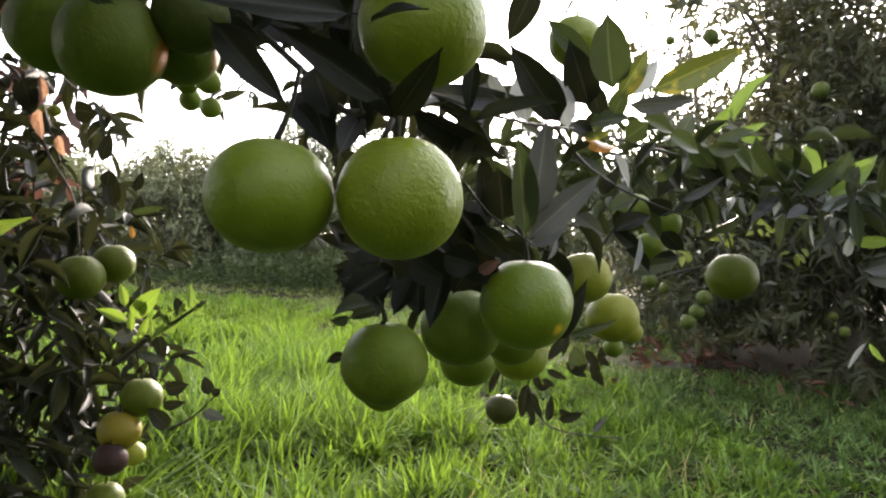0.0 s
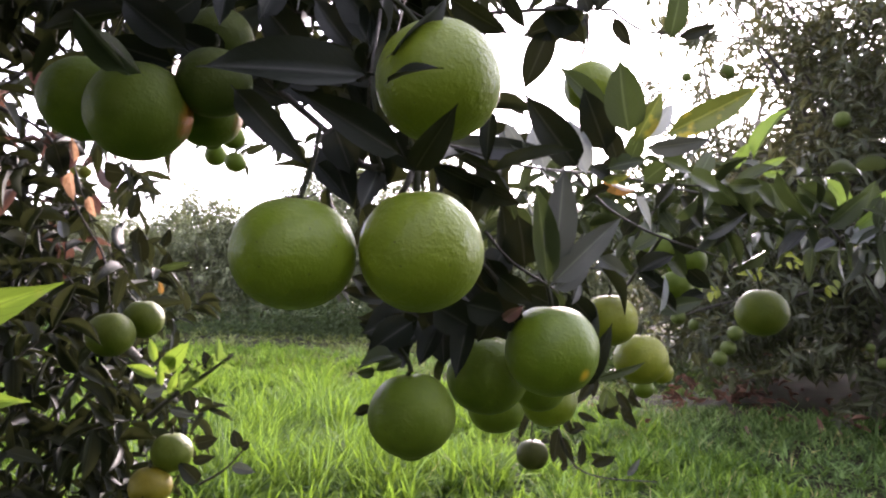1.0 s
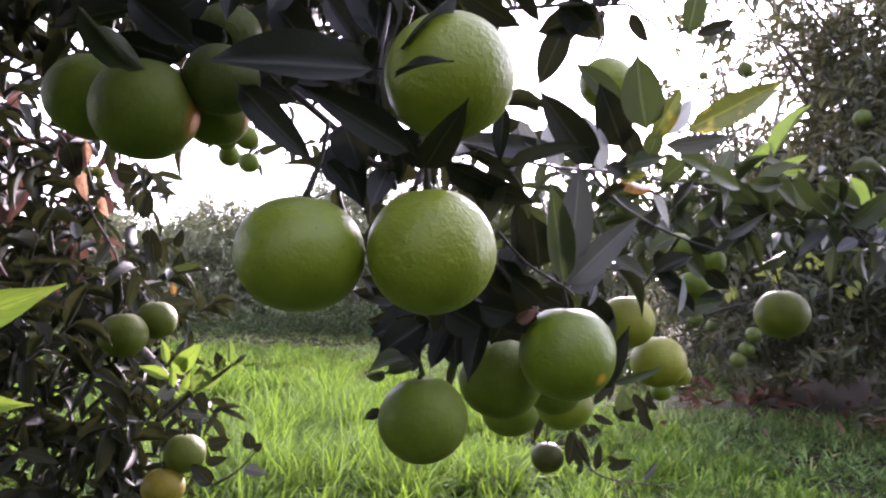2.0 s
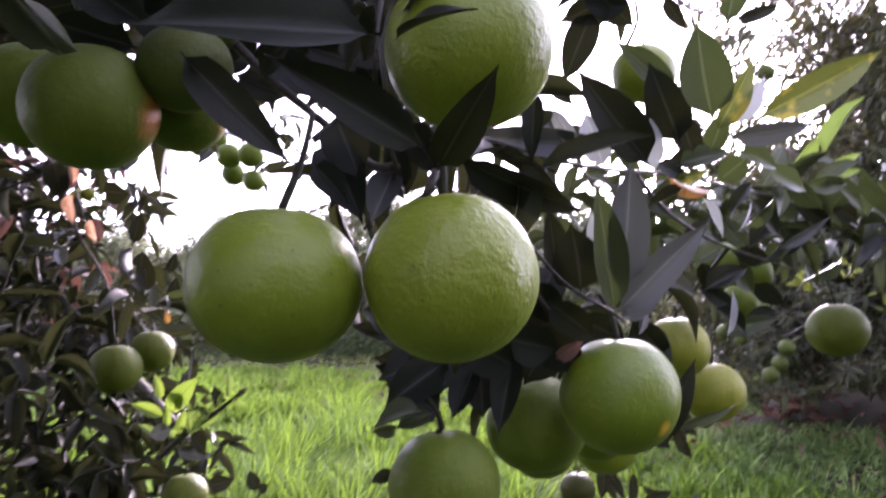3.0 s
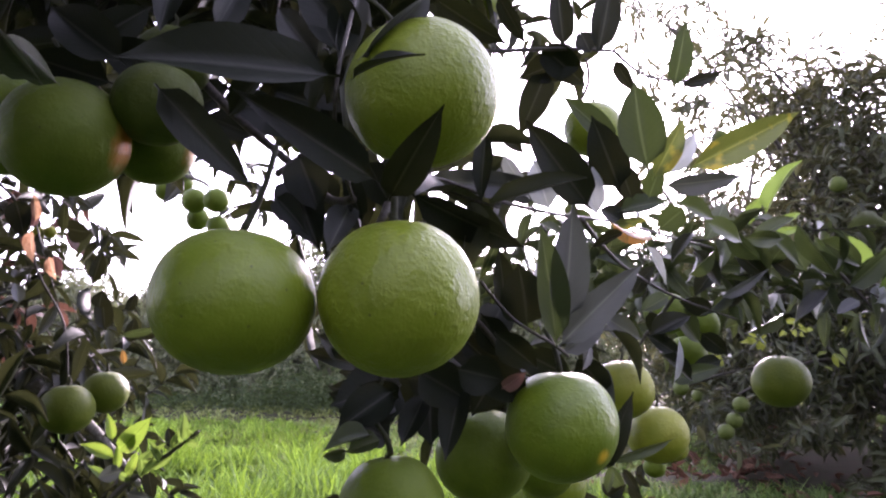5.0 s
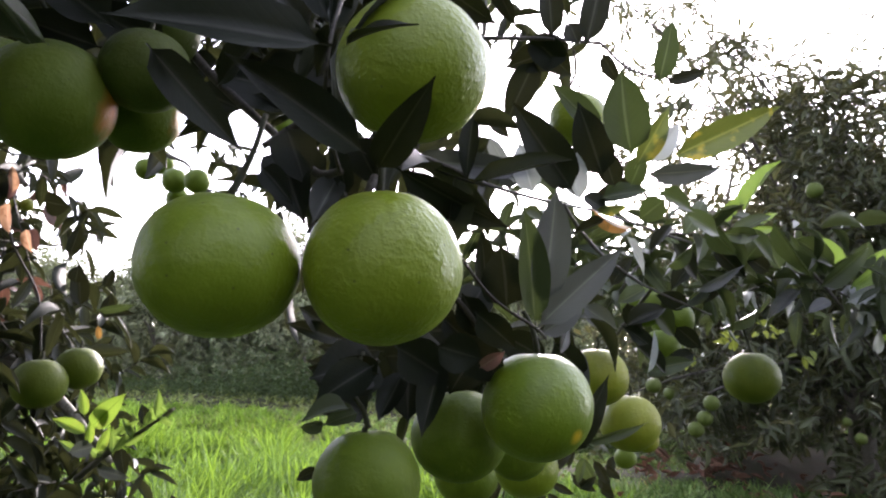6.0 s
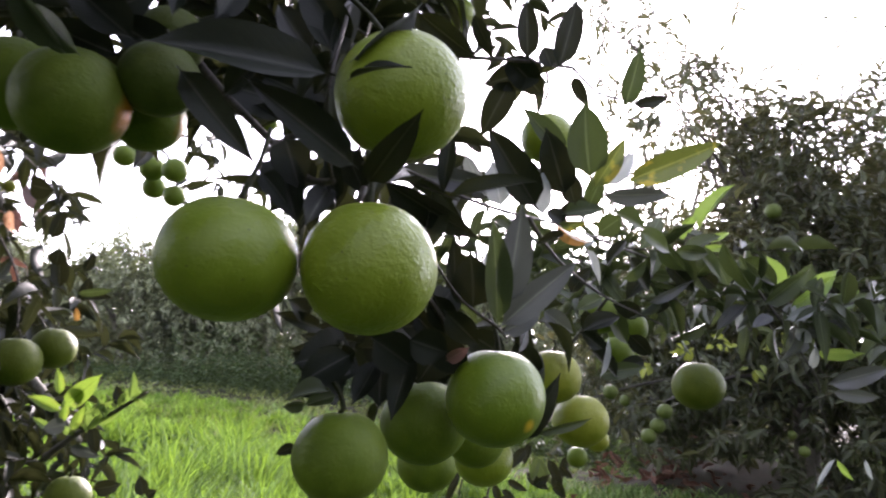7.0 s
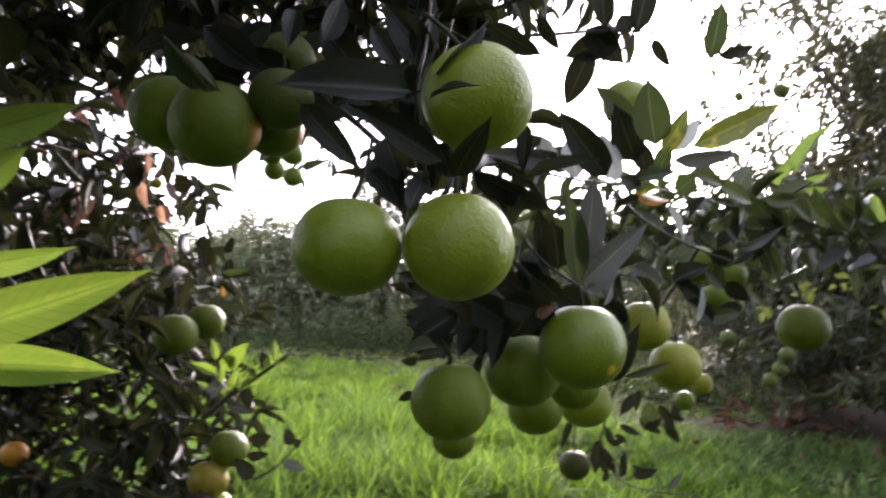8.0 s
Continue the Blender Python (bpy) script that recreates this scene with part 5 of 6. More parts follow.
leaf((0.163, 0.937, 0.832), (0.196, 0.937, 0.863), 0.021, (0.50, -0.68, -0.54), LEAF_GREEN, 0.05, 0.4)
leaf((0.243, 1.042, 0.875), (0.290, 1.055, 0.833), 0.022, (-0.05, -0.94, -0.33), LEAF_NEAR, 0.16, 0.3)
leaf((0.175, 0.954, 0.866), (0.211, 0.985, 0.822), 0.023, (0.57, -0.81, -0.12), LEAF_NEAR, 0.1, 0.2)
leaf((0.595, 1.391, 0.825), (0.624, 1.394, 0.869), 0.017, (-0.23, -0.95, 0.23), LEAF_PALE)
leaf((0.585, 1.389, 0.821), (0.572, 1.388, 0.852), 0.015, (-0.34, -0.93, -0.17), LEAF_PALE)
leaf((0.586, 1.369, 0.810), (0.655, 1.377, 0.825), 0.019, (0.13, -0.99, -0.10), LEAF_SHEEN)
leaf((0.581, 1.369, 0.805), (0.568, 1.367, 0.764), 0.023, (-0.33, -0.93, 0.16), LEAF_SHEEN)
leaf((0.555, 1.367, 0.855), (0.619, 1.374, 0.913), 0.026, (0.03, -1.00, 0.09), LEAF_GREEN)
leaf((0.484, 1.259, 0.855), (0.426, 1.253, 0.910), 0.026, (-0.05, -0.99, -0.15), LEAF_GREEN)
leaf((0.606, 1.372, 0.836), (0.685, 1.381, 0.879), 0.025, (0.09, -1.00, 0.03), LEAF_GREEN)
leaf((0.428, 1.203, 0.859), (0.382, 1.198, 0.894), 0.027, (-0.01, -0.99, -0.13), LEAF_GREEN)
leaf((0.494, 1.310, 0.850), (0.511, 1.262, 0.894), 0.029, (-0.43, -0.68, -0.59), LEAF_GREEN)

# bright leaves near the camera and young shoots over the grass
leaf((-0.433, 0.360, 0.703), (-0.294, 0.410, 0.756), 0.037, (0.38, -0.86, -0.10), LEAF_YOUNG, 0.06, 0.55)
leaf((-0.425, 0.364, 0.689), (-0.320, 0.417, 0.681), 0.029, (0.42, -0.87, 0.10), LEAF_YOUNG, 0.14, 0.55)
leaf((-0.429, 0.352, 0.839), (-0.348, 0.397, 0.877), 0.029, (0.59, -0.65, -0.48), LEAF_YOUNG)
leaf((-0.443, 0.376, 0.752), (-0.366, 0.421, 0.773), 0.020, (0.55, -0.73, -0.41), LEAF_YOUNG)
leaf((-0.431, 0.374, 0.809), (-0.395, 0.399, 0.847), 0.026, (0.76, -0.55, -0.34), LEAF_YOUNG)
leaf((-0.631, 1.129, 0.606), (-0.577, 1.125, 0.659), 0.030, (0.17, -0.96, -0.24), LEAF_YOUNG)
leaf((-0.640, 1.138, 0.596), (-0.694, 1.132, 0.618), 0.020, (0.30, -0.78, 0.54), LEAF_YOUNG)
leaf((-0.646, 1.137, 0.621), (-0.656, 1.137, 0.663), 0.015, (0.63, -0.77, 0.15), LEAF_YOUNG)
leaf((-0.628, 1.149, 0.568), (-0.613, 1.151, 0.607), 0.015, (0.54, -0.83, -0.16), LEAF_YOUNG)
leaf((-0.642, 1.147, 0.577), (-0.642, 1.148, 0.620), 0.013, (0.63, -0.78, 0.00), LEAF_YOUNG)
leaf((-0.586, 1.143, 0.580), (-0.552, 1.147, 0.600), 0.010, (0.23, -0.95, -0.21), LEAF_SPRIG)
leaf((-0.652, 1.156, 0.557), (-0.695, 1.152, 0.584), 0.014, (0.44, -0.66, 0.60), LEAF_SPRIG)
leaf((-0.599, 1.141, 0.566), (-0.603, 1.142, 0.608), 0.010, (0.47, -0.88, 0.04), LEAF_SPRIG)
leaf((-0.567, 1.135, 0.591), (-0.585, 1.134, 0.623), 0.012, (0.65, -0.69, 0.33), LEAF_SPRIG)
leaf((-0.633, 1.158, 0.543), (-0.580, 1.163, 0.530), 0.017, (0.12, -0.99, 0.08), LEAF_SHEEN)
leaf((-0.628, 1.139, 0.579), (-0.665, 1.135, 0.569), 0.025, (0.05, -0.98, 0.19), LEAF_SHEEN)
leaf((-0.536, 1.139, 0.622), (-0.535, 1.139, 0.665), 0.014, (0.82, -0.57, -0.00), LEAF_SPRIG)
leaf((-0.527, 1.130, 0.626), (-0.503, 1.132, 0.615), 0.011, (-0.02, -0.97, -0.25), LEAF_SPRIG)
leaf((-0.551, 1.137, 0.609), (-0.541, 1.138, 0.637), 0.010, (0.05, -1.00, 0.03), LEAF_SPRIG)
leaf((-0.600, 1.141, 0.571), (-0.573, 1.145, 0.609), 0.013, (0.68, -0.60, -0.43), LEAF_SPRIG)
leaf((-0.607, 1.131, 0.609), (-0.615, 1.131, 0.646), 0.019, (-0.02, -1.00, -0.01), LEAF_YOUNG)
leaf((-0.603, 1.131, 0.595), (-0.557, 1.137, 0.621), 0.012, (0.34, -0.83, -0.43), LEAF_SPRIG)
leaf((-0.554, 1.147, 0.609), (-0.564, 1.146, 0.642), 0.019, (0.57, -0.80, 0.17), LEAF_NEAR)
leaf((-0.629, 1.189, 0.563), (-0.595, 1.192, 0.552), 0.020, (0.12, -0.99, 0.08), LEAF_NEAR)
leaf((-0.600, 1.162, 0.577), (-0.589, 1.162, 0.530), 0.021, (0.31, -0.95, 0.06), LEAF_NEAR)
leaf((-0.675, 1.333, 0.443), (-0.626, 1.338, 0.455), 0.029, (0.12, -0.99, -0.05), LEAF_NEAR)
leaf((-0.679, 1.332, 0.410), (-0.631, 1.337, 0.420), 0.020, (0.11, -0.99, -0.01), LEAF_NEAR)
leaf((-0.562, 1.284, 0.448), (-0.572, 1.284, 0.484), 0.023, (0.42, -0.90, 0.10), LEAF_NEAR)
leaf((-0.553, 1.275, 0.450), (-0.536, 1.277, 0.463), 0.017, (0.12, -0.99, -0.00), LEAF_NEAR)
leaf((-0.581, 1.292, 0.414), (-0.534, 1.297, 0.402), 0.021, (0.17, -0.94, 0.30), LEAF_SHEEN)
leaf((-0.671, 1.352, 0.361), (-0.706, 1.329, 0.409), 0.033, (0.60, -0.80, 0.05), LEAF_NEAR)
leaf((-0.710, 1.184, 0.824), (-0.706, 1.185, 0.854), 0.027, (0.51, -0.86, -0.05), LEAF_NEAR)
leaf((-0.716, 1.213, 0.787), (-0.726, 1.213, 0.858), 0.030, (0.50, -0.86, 0.07), LEAF_NEAR)
leaf((-0.686, 1.236, 0.768), (-0.678, 1.237, 0.814), 0.022, (0.48, -0.88, -0.06), LEAF_NEAR)
leaf((-0.697, 1.235, 0.783), (-0.636, 1.241, 0.780), 0.016, (0.10, -0.99, -0.00), LEAF_NEAR)

# small leaves up the young twig
twig_rng = random.Random(33)
for k in range(14):
    foot = Vector((-0.665, 1.205, 0.545)).lerp(Vector((-0.510, 1.134, 0.634)), (k + 0.5) / 14)
    side = -1 if k % 2 else 1
    end = foot + Vector((side * twig_rng.uniform(0.006, 0.030), twig_rng.uniform(-0.02, 0.01), twig_rng.uniform(0.006, 0.036)))
    leaf(foot, end, twig_rng.uniform(0.009, 0.014), (0.4 * side, -0.9, twig_rng.uniform(-0.4, 0.5)), LEAF_SPRIG if k % 3 else LEAF_GREEN)

# leaves before the shaded oranges of the branch
leaf((0.181, 1.106, 0.740), (0.135, 1.096, 0.771), 0.024, (0.29, -0.95, 0.11), LEAF_NEAR)
leaf((0.236, 1.134, 0.806), (0.192, 1.147, 0.817), 0.029, (-0.36, -0.82, -0.44), LEAF_NEAR)
leaf((0.164, 1.061, 0.819), (0.125, 1.060, 0.798), 0.025, (-0.23, -0.85, 0.48), LEAF_GREEN)
leaf((0.220, 1.157, 0.774), (0.258, 1.166, 0.742), 0.028, (-0.13, -0.89, -0.43), LEAF_NEAR)
leaf((0.183, 1.147, 0.806), (0.224, 1.180, 0.758), 0.033, (0.53, -0.84, -0.12), LEAF_GREEN)
leaf((0.250, 1.167, 0.735), (0.202, 1.163, 0.718), 0.025, (-0.08, -0.90, 0.43), LEAF_NEAR)
leaf((0.143, 1.092, 0.804), (0.164, 1.101, 0.759), 0.027, (-0.58, -0.70, -0.41), LEAF_NEAR)

# upright leaves on the end of the branch
leaf((0.442, 1.254, 0.856), (0.418, 1.253, 0.921), 0.031, (0.09, -1.00, 0.01), LEAF_GREEN)
leaf((0.470, 1.257, 0.853), (0.433, 1.254, 0.927), 0.034, (-0.57, -0.76, -0.31), LEAF_GREEN)
leaf((0.521, 1.313, 0.860), (0.482, 1.310, 0.933), 0.036, (0.15, -0.99, 0.04), LEAF_SPRIG)
leaf((0.539, 1.315, 0.853), (0.561, 1.308, 0.923), 0.040, (-0.11, -0.99, -0.06), LEAF_GREEN)
leaf((0.549, 1.316, 0.851), (0.598, 1.292, 0.912), 0.036, (-0.64, -0.74, 0.23), LEAF_SPRIG)
leaf((0.596, 1.351, 0.843), (0.656, 1.337, 0.883), 0.034, (-0.05, -0.97, -0.24), LEAF_SPRIG)
leaf((0.383, 1.198, 0.860), (0.356, 1.196, 0.909), 0.031, (0.20, -0.98, 0.07), LEAF_GREEN)
leaf((0.349, 1.144, 0.851), (0.314, 1.141, 0.877), 0.024, (0.01, -0.99, -0.11), LEAF_NEAR)
leaf((0.489, 1.259, 0.842), (0.450, 1.255, 0.855), 0.024, (0.19, -0.94, 0.28), LEAF_NEAR)

# small leaves on the low twigs under the cluster
leaf((0.142, 1.695, 0.507), (0.129, 1.696, 0.453), 0.022, (-0.44, -0.89, 0.10), LEAF_GREEN)
leaf((0.161, 1.698, 0.507), (0.199, 1.706, 0.449), 0.022, (-0.08, -0.98, -0.19), LEAF_NEAR)
leaf((0.187, 1.702, 0.494), (0.220, 1.708, 0.465), 0.018, (-0.10, -0.95, -0.31), LEAF_NEAR)
leaf((0.129, 1.696, 0.445), (0.169, 1.700, 0.473), 0.022, (0.26, -0.94, -0.22), LEAF_NEAR)
leaf((0.071, 1.688, 0.456), (0.122, 1.696, 0.432), 0.017, (0.12, -0.99, -0.09), LEAF_NEAR)
leaf((0.032, 1.685, 0.381), (0.050, 1.690, 0.332), 0.018, (-0.24, -0.95, -0.18), LEAF_NEAR)
leaf((0.102, 1.696, 0.363), (0.141, 1.702, 0.347), 0.017, (0.00, -0.94, -0.35), LEAF_NEAR)
leaf((0.061, 1.687, 0.433), (0.094, 1.693, 0.414), 0.015, (0.20, -0.98, 0.07), LEAF_NEAR)
leaf((0.174, 1.702, 0.449), (0.207, 1.708, 0.427), 0.016, (-0.03, -0.96, -0.28), LEAF_NEAR)

# dry tan leaves on the shaded side
leaf((-0.824, 1.172, 0.969), (-0.831, 1.171, 1.016), 0.017, (0.89, -0.44, 0.13), LEAF_TAN)
leaf((-0.831, 1.171, 0.956), (-0.822, 1.171, 0.901), 0.024, (-0.10, -0.99, -0.03), LEAF_TAN)
leaf((-0.791, 1.165, 0.910), (-0.777, 1.166, 0.871), 0.019, (-0.07, -1.00, -0.06), LEAF_TAN)
leaf((-0.805, 1.122, 0.830), (-0.813, 1.122, 0.868), 0.020, (0.79, -0.58, 0.17), LEAF_SHEEN)
leaf((-0.705, 1.153, 0.863), (-0.691, 1.155, 0.916), 0.023, (0.65, -0.75, -0.14), LEAF_NEAR)
leaf((-0.658, 1.178, 0.816), (-0.645, 1.180, 0.851), 0.017, (0.71, -0.66, -0.23), LEAF_NEAR)
leaf((-0.665, 1.177, 0.781), (-0.603, 1.184, 0.792), 0.014, (0.17, -0.89, -0.43), LEAF_GREEN)
leaf((-0.869, 1.177, 1.011), (-0.847, 1.179, 0.941), 0.040, (0.37, -0.92, 0.09), LEAF_NEAR)
leaf((-0.767, 1.168, 0.956), (-0.722, 1.172, 0.948), 0.041, (0.01, -0.88, -0.48), LEAF_NEAR)
leaf((-1.336, 2.171, 1.016), (-1.326, 2.173, 1.084), 0.026, (0.67, -0.74, -0.07), LEAF_NEAR)

# dark leaves over the low orange, one curled
leaf((-0.113, 0.554, 0.697), (-0.138, 0.531, 0.690), 0.015, (0.10, -0.75, 0.65), LEAF_GREEN, 0.20, 0.50)
leaf((-0.108, 0.619, 0.727), (-0.145, 0.569, 0.714), 0.040, (0.20, -0.95, 0.20), LEAF_NEAR, 0.08, 0.25)
leaf((-0.110, 0.601, 0.688), (-0.142, 0.575, 0.710), 0.027, (0.20, -0.80, 0.50), LEAF_NEAR, 0.08, 0.25)
leaf((-0.110, 0.567, 0.693), (-0.131, 0.559, 0.685), 0.015, (0.10, -0.85, 0.51), LEAF_GREEN, 0.15, 0.5)
leaf((-0.131, 0.562, 0.686), (-0.147, 0.558, 0.683), 0.010, (0.27, -0.88, -0.40), LEAF_GREEN, -0.35, 0.6)
leaf((-0.102, 0.573, 0.724), (-0.137, 0.554, 0.699), 0.027, (0.21, -0.90, 0.39), LEAF_NEAR)
leaf((-0.062, 0.617, 0.728), (-0.072, 0.596, 0.675), 0.021, (-0.00, -0.93, 0.38), LEAF_NEAR)
leaf((-0.102, 0.593, 0.717), (-0.128, 0.580, 0.727), 0.023, (0.31, -0.88, -0.36), LEAF_NEAR)
leaf((-0.089, 0.614, 0.717), (-0.102, 0.593, 0.685), 0.021, (-0.10, -0.81, 0.58), LEAF_NEAR)

# pale and green leaves round the tip of the branch
branch([(0.427, 1.220, 0.872), (0.467, 1.219, 0.820), (0.499, 1.227, 0.777), (0.531, 1.234, 0.734), (0.544, 1.239, 0.704)], [0.0026, 0.0022, 0.002, 0.0017, 0.0014])
branch([(0.492, 1.225, 0.785), (0.533, 1.238, 0.707), (0.564, 1.250, 0.637), (0.602, 1.307, 0.600)], [0.0012, 0.001, 0.0009, 0.0008])
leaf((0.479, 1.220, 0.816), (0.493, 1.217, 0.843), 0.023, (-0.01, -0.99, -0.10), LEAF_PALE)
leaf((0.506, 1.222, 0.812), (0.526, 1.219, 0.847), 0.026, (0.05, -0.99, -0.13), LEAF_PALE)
leaf((0.495, 1.222, 0.808), (0.504, 1.230, 0.757), 0.025, (-0.03, -0.99, -0.15), LEAF_SHEEN)
leaf((0.505, 1.225, 0.795), (0.596, 1.226, 0.823), 0.027, (0.09, -0.96, -0.25), LEAF_SHEEN)
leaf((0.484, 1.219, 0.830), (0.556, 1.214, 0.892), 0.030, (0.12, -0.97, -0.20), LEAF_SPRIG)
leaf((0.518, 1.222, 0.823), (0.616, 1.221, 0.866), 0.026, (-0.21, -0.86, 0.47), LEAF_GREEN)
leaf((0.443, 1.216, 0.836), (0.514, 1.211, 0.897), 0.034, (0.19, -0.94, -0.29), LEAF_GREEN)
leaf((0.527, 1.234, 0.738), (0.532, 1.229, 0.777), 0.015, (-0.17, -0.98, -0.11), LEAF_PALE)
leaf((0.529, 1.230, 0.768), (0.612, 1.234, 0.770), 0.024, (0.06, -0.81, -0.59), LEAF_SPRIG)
leaf((0.552, 1.238, 0.717), (0.657, 1.239, 0.752), 0.033, (0.07, -0.98, -0.18), LEAF_SHEEN)
leaf((0.560, 1.240, 0.707), (0.642, 1.245, 0.702), 0.023, (0.04, -0.93, -0.35), LEAF_SHEEN)
leaf((0.433, 1.213, 0.853), (0.402, 1.203, 0.907), 0.029, (0.06, -0.99, -0.14), LEAF_GREEN)
leaf((0.462, 1.219, 0.819), (0.427, 1.220, 0.799), 0.022, (-0.35, -0.73, 0.58), LEAF_SHEEN)
leaf((0.619, 1.350, 0.590), (0.589, 1.356, 0.535), 0.009, (-0.65, -0.70, 0.28), LEAF_PALE, 0.3, 0.25)
leaf((0.621, 1.350, 0.590), (0.654, 1.357, 0.553), 0.011, (-0.42, -0.74, -0.53), LEAF_SPRIG, 0.25, 0.25)
leaf((0.671, 1.353, 0.593), (0.687, 1.359, 0.556), 0.009, (-0.66, -0.64, -0.39), LEAF_PALE, 0.2, 0.25)

# single dead and pale leaves
leaf((-0.832, 1.194, 0.999), (-0.850, 1.198, 0.963), 0.022, (0.09, -0.99, -0.13), LEAF_RED)
leaf((-0.799, 1.191, 0.917), (-0.791, 1.198, 0.876), 0.017, (0.42, -0.90, -0.08), LEAF_RED)
leaf((-0.862, 1.197, 0.958), (-0.843, 1.205, 0.921), 0.027, (-0.08, -0.97, -0.25), LEAF_RED)
leaf((0.057, 0.716, 0.858), (0.099, 0.763, 0.850), 0.012, (0.11, -0.26, -0.96), LEAF_DEAD, 0.25, 0.5)
leaf((-0.661, 1.183, 0.735), (-0.663, 1.179, 0.759), 0.010, (0.53, -0.84, -0.08), LEAF_DEAD)
leaf((0.460, 1.172, 0.811), (0.517, 1.170, 0.840), 0.019, (0.00, -1.00, -0.05), LEAF_PALE)
leaf((0.485, 1.194, 0.801), (0.512, 1.198, 0.780), 0.020, (-0.19, -0.88, -0.43), LEAF_PALE)

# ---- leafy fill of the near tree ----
foliage(11, 110, (-0.95, 0.70, 1.10), (-0.20, 1.05, 1.40), 0.085, LEAF_SHADED, (0, 0, 0.2), 7, 0.3)
foliage(13, 300, (-1.7, 1.30, 0.20), (-0.78, 1.95, 0.82), 0.085, LEAF_SHADED, (0.2, -0.2, 0.1), 8, 0.35, thin=lambda x, y, z: x < -0.78 - 0.30 * (y - 1.3) - 0.25 * max(0.0, z - 0.45))
foliage(14, 62, (-1.9, 1.2, 0.8), (-1.0, 1.9, 1.5), 0.08, LEAF_SHADED, (0.2, -0.2, 0.0), 6, 0.4)
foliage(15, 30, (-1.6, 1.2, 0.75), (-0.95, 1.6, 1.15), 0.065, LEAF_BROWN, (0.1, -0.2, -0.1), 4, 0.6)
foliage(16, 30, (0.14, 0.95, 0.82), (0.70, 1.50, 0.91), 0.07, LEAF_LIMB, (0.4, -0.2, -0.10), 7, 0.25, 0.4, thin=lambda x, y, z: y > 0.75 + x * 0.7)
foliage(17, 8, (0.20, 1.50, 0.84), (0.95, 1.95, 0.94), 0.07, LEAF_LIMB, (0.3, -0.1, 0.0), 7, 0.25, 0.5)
foliage(18, 7, (-0.07, 0.72, 0.69), (0.02, 0.82, 0.78), 0.055, LEAF_SHADED, (0, -0.2, -0.1), 6, 0.3)
# 19 and 20: unseen twigs overhead, added to shade fruit and leaves below
foliage(19, 300, (-1.9, 0.35, 1.36), (0.1, 1.9, 1.95), 0.085, LEAF_SHADED, (0, 0, 0.3), 7, 0.3)
foliage(20, 60, (-0.95, 0.15, 1.22), (-0.16, 0.60, 1.42), 0.085, LEAF_SHADED, (0, 0, 0.4), 7, 0.1)
foliage(21, 13, (-0.15, 0.58, 0.86), (-0.08, 0.72, 0.95), 0.07, LEAF_SHADED, (0, 0, 0.0), 5, 0.4)
foliage(22, 40, (-0.60, 0.66, 1.11), (-0.12, 0.88, 1.20), 0.085, LEAF_SHADED, (0, 0, 0.3), 6, 0.2)
foliage(23, 46, (-1.25, 1.15, 0.76), (-0.74, 1.5, 1.12), 0.075, LEAF_SHADED, (0.1, -0.2, 0.0), 5, 0.4, thin=lambda x, y, z: x < -0.70 - 0.22 * (y - 0.7))
# bough left of the camera, thickened out of view to darken that side
foliage(24, 130, (-1.30, -0.10, 0.50), (-0.58, 0.42, 1.45), 0.085, LEAF_SHADED, (0, 0, 0.2), 7, 0.3, thin=lambda x, y, z: x < -0.52 - 0.35 * y)
foliage(25, 420, (-2.9, 0.55, 0.15), (-0.95, 2.9, 2.1), 0.085, LEAF_SHADED, (-0.2, 0, 0.3), 7, 0.3, thin=lambda x, y, z: ((x + 1.7) / 1.2) ** 2 + ((y - 1.75) / 1.15) ** 2 + ((z - 1.1) / 1.0) ** 2 < 1 and (x < -1.95 or z > 1.6))
# 26 and 27: twigs above the view, added to shade the high oranges
foliage(26, 90, (-0.80, 0.00, 1.10), (-0.22, 0.42, 1.32), 0.085, LEAF_SHADED, (0, 0, 0.4), 7, 0.1)
foliage(27, 60, (-0.60, 0.12, 1.00), (-0.25, 0.40, 1.12), 0.08, LEAF_SHADED, (-0.1, 0, 0.5), 7, 0.0, 0.6)
foliage(29, 7, (-1.05, 2.25, 1.22), (-0.72, 2.50, 1.45), 0.085, LEAF_SHADED, (0.2, 0, 0.0), 6, 0.3)
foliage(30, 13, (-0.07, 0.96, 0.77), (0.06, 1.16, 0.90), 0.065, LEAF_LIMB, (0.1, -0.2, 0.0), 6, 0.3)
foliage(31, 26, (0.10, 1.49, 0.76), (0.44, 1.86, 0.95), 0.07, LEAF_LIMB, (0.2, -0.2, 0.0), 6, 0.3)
foliage(32, 30, (-0.42, 0.62, 1.03), (-0.10, 0.95, 1.14), 0.08, LEAF_SHADED, (0, 0, 0.3), 6, 0.2)
foliage(28, 80, (-1.15, 0.55, 0.60), (-0.70, 0.95, 1.15), 0.08, LEAF_SHADED, (0, 0, 0.3), 7, 0.2, 0.6)

# ---- other trees of the orchard ----
neighbour = citrus_tree(2.05, 4.75, 2.5, 1.45, 4200, 21, 0.085, LEAF_MID, shoots=14, gap=lambda x, y, z: ((x < 1.30) & (z > 1.30) & (z < 1.80)) | ((x < 0.30 * y + 0.12) & (z > 0.20 * y + 0.60) & (z < 0.27 * y + 0.80)), skirt=420)
arching_shoot(neighbour, [(1.6, 4.3, 1.4), (1.15, 3.9, 1.95), (0.66, 3.52, 1.92)], 30, 64)
arching_shoot(neighbour, [(2.0, 4.7, 0.5), (1.40, 3.90, 0.70), (0.80, 3.30, 0.56)], 40, 65)
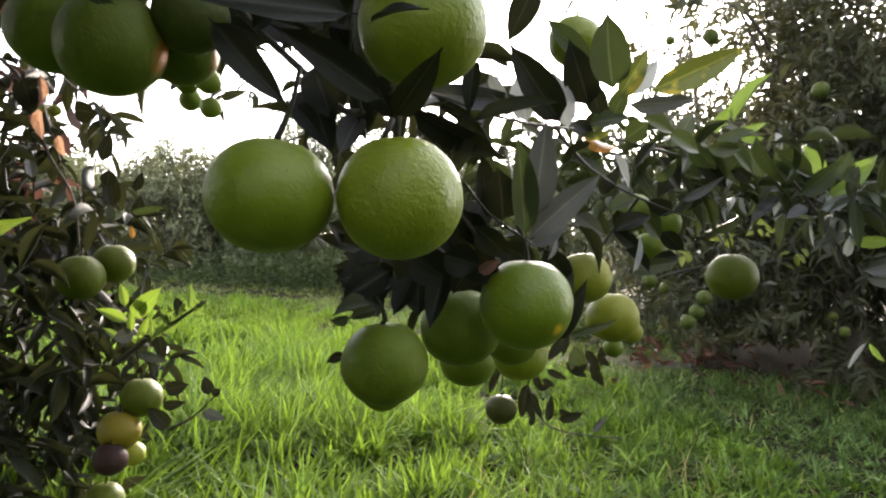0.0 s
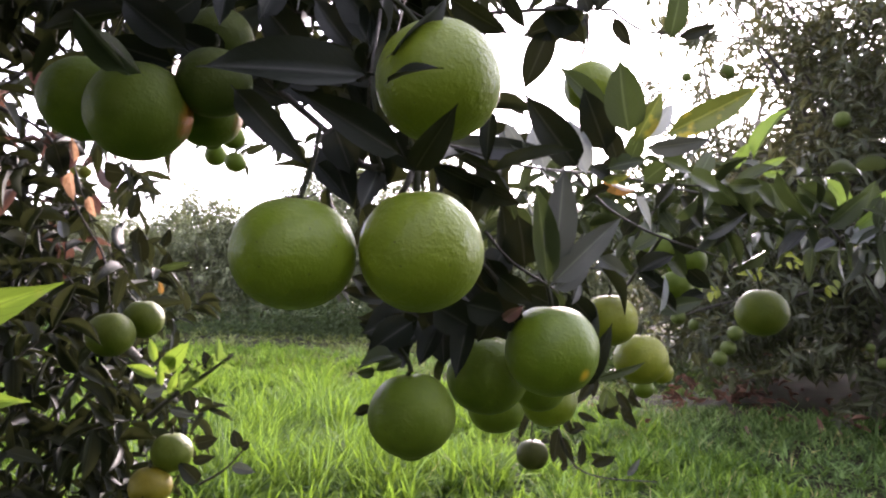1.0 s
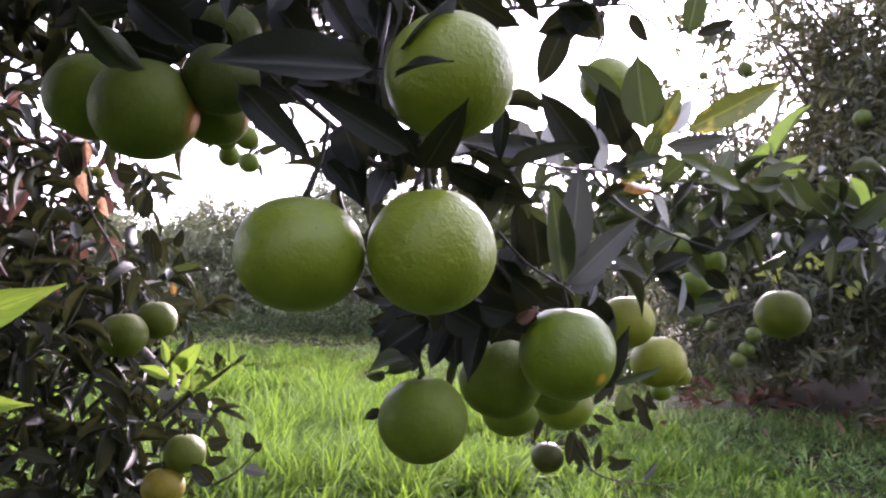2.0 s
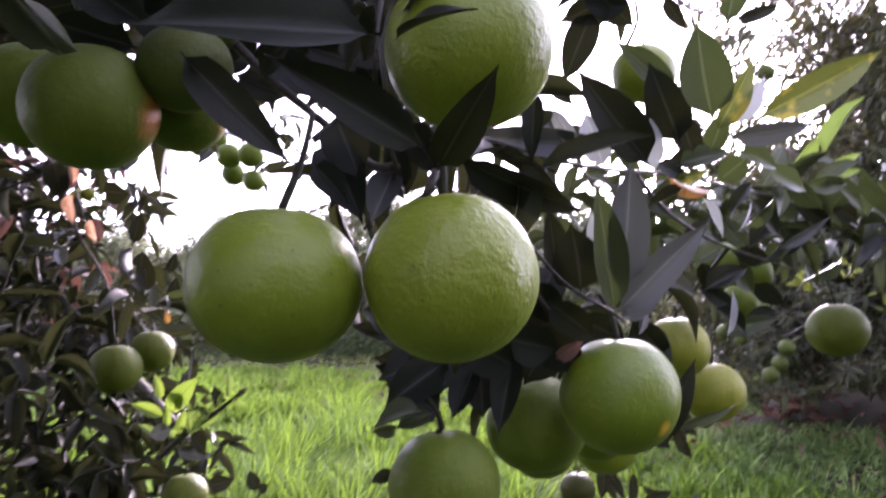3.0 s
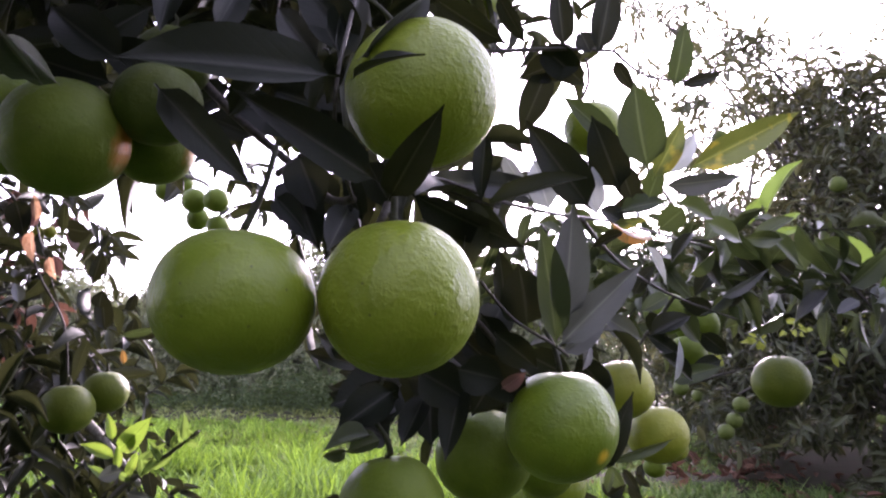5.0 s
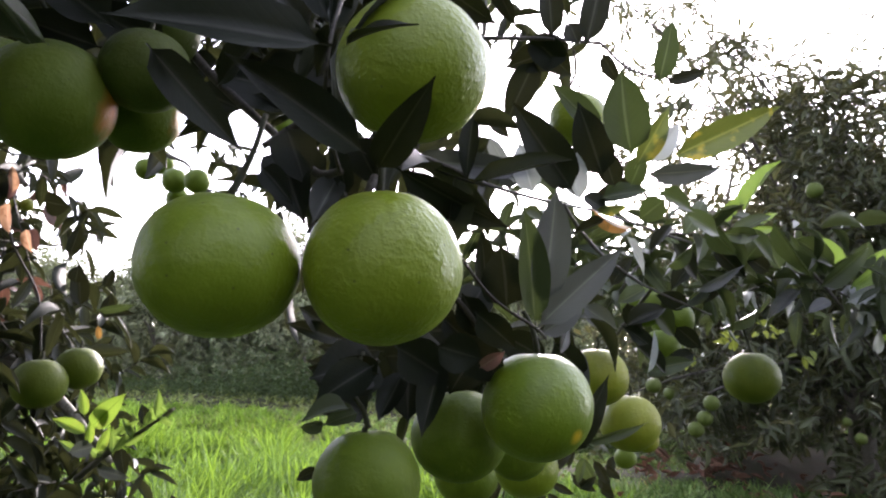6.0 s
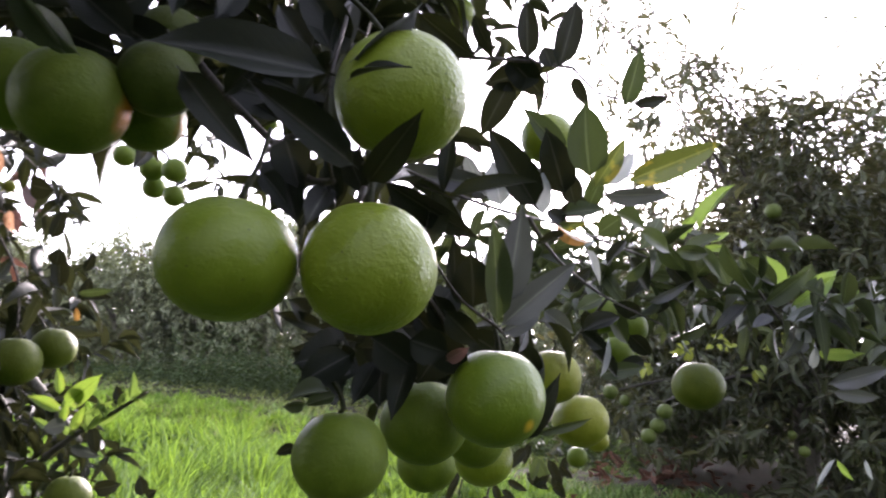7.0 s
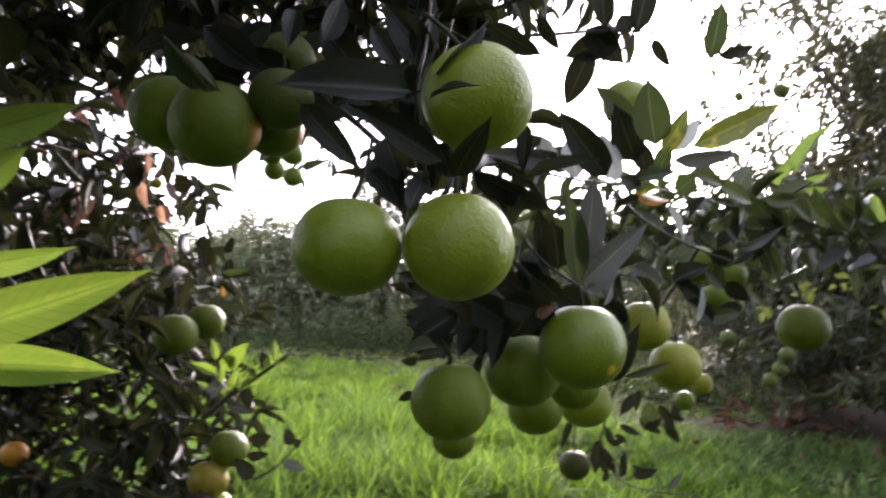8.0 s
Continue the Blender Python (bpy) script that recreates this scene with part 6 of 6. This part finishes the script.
arching_shoot(neighbour, [(2.0, 4.7, 0.4), (1.20, 4.10, 0.66), (0.52, 3.75, 0.52)], 34, 66)
arching_shoot(neighbour, [(2.1, 4.7, 0.6), (1.5, 4.5, 2.1), (0.75, 4.2, 2.65)], 40, 61)
arching_shoot(neighbour, [(2.1, 4.7, 0.6), (1.6, 4.3, 2.0), (1.05, 4.0, 2.45)], 34, 62)
arching_shoot(neighbour, [(2.0, 4.8, 0.6), (1.3, 4.7, 2.3), (0.55, 4.5, 3.05)], 44, 63)
for sx, sy, sz, count, seed in ((0.86, 3.14, 0.79, 9, 71), (1.00, 3.06, 0.83, 7, 72), (1.16, 3.18, 0.72, 5, 73), (1.30, 3.30, 0.84, 6, 74), (0.72, 3.22, 0.70, 4, 75)):
    sunlit_sprig(neighbour, (sx, sy, sz), count, seed)
citrus_tree(1.75, 7.0, 3.2, 1.0, 380, 24, 0.10, LEAF_MID, "tall loose orange tree with sparse twigs against the sky", rows=2)
citrus_tree(3.9, 7.4, 2.9, 1.5, 1100, 22, 0.11, LEAF_MID, rows=2)
citrus_tree(2.6, 9.8, 2.6, 1.4, 1100, 23, 0.10, LEAF_MID, rows=2)
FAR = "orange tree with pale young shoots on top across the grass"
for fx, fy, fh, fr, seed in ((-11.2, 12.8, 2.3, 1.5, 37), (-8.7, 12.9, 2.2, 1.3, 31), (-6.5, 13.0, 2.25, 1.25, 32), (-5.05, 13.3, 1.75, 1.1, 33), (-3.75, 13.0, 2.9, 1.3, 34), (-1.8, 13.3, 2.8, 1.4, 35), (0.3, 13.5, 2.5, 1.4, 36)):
    citrus_tree(fx, fy, fh, fr, 1050, seed, 0.15, LEAF_FAR_HAZE, FAR, 20, 2)
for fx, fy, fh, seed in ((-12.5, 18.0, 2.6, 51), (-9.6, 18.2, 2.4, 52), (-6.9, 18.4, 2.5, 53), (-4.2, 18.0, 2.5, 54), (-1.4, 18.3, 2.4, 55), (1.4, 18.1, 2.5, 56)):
    citrus_tree(fx, fy, fh, 1.6, 380, seed, 0.25, LEAF_FAR_HAZE, FAR, 10, 2)
# trees behind the camera, never seen, added to hold back low sky light
for fx, fy, fh, seed in ((-4.2, -1.4, 3.7, 41), (-2.2, -2.3, 3.8, 42), (0.5, -3.2, 3.0, 43), (3.1, -2.6, 3.6, 44), (4.6, 0.2, 3.5, 45)):
    citrus_tree(fx, fy, fh, 1.6, 720, seed, 0.19, LEAF_MID, rows=2)
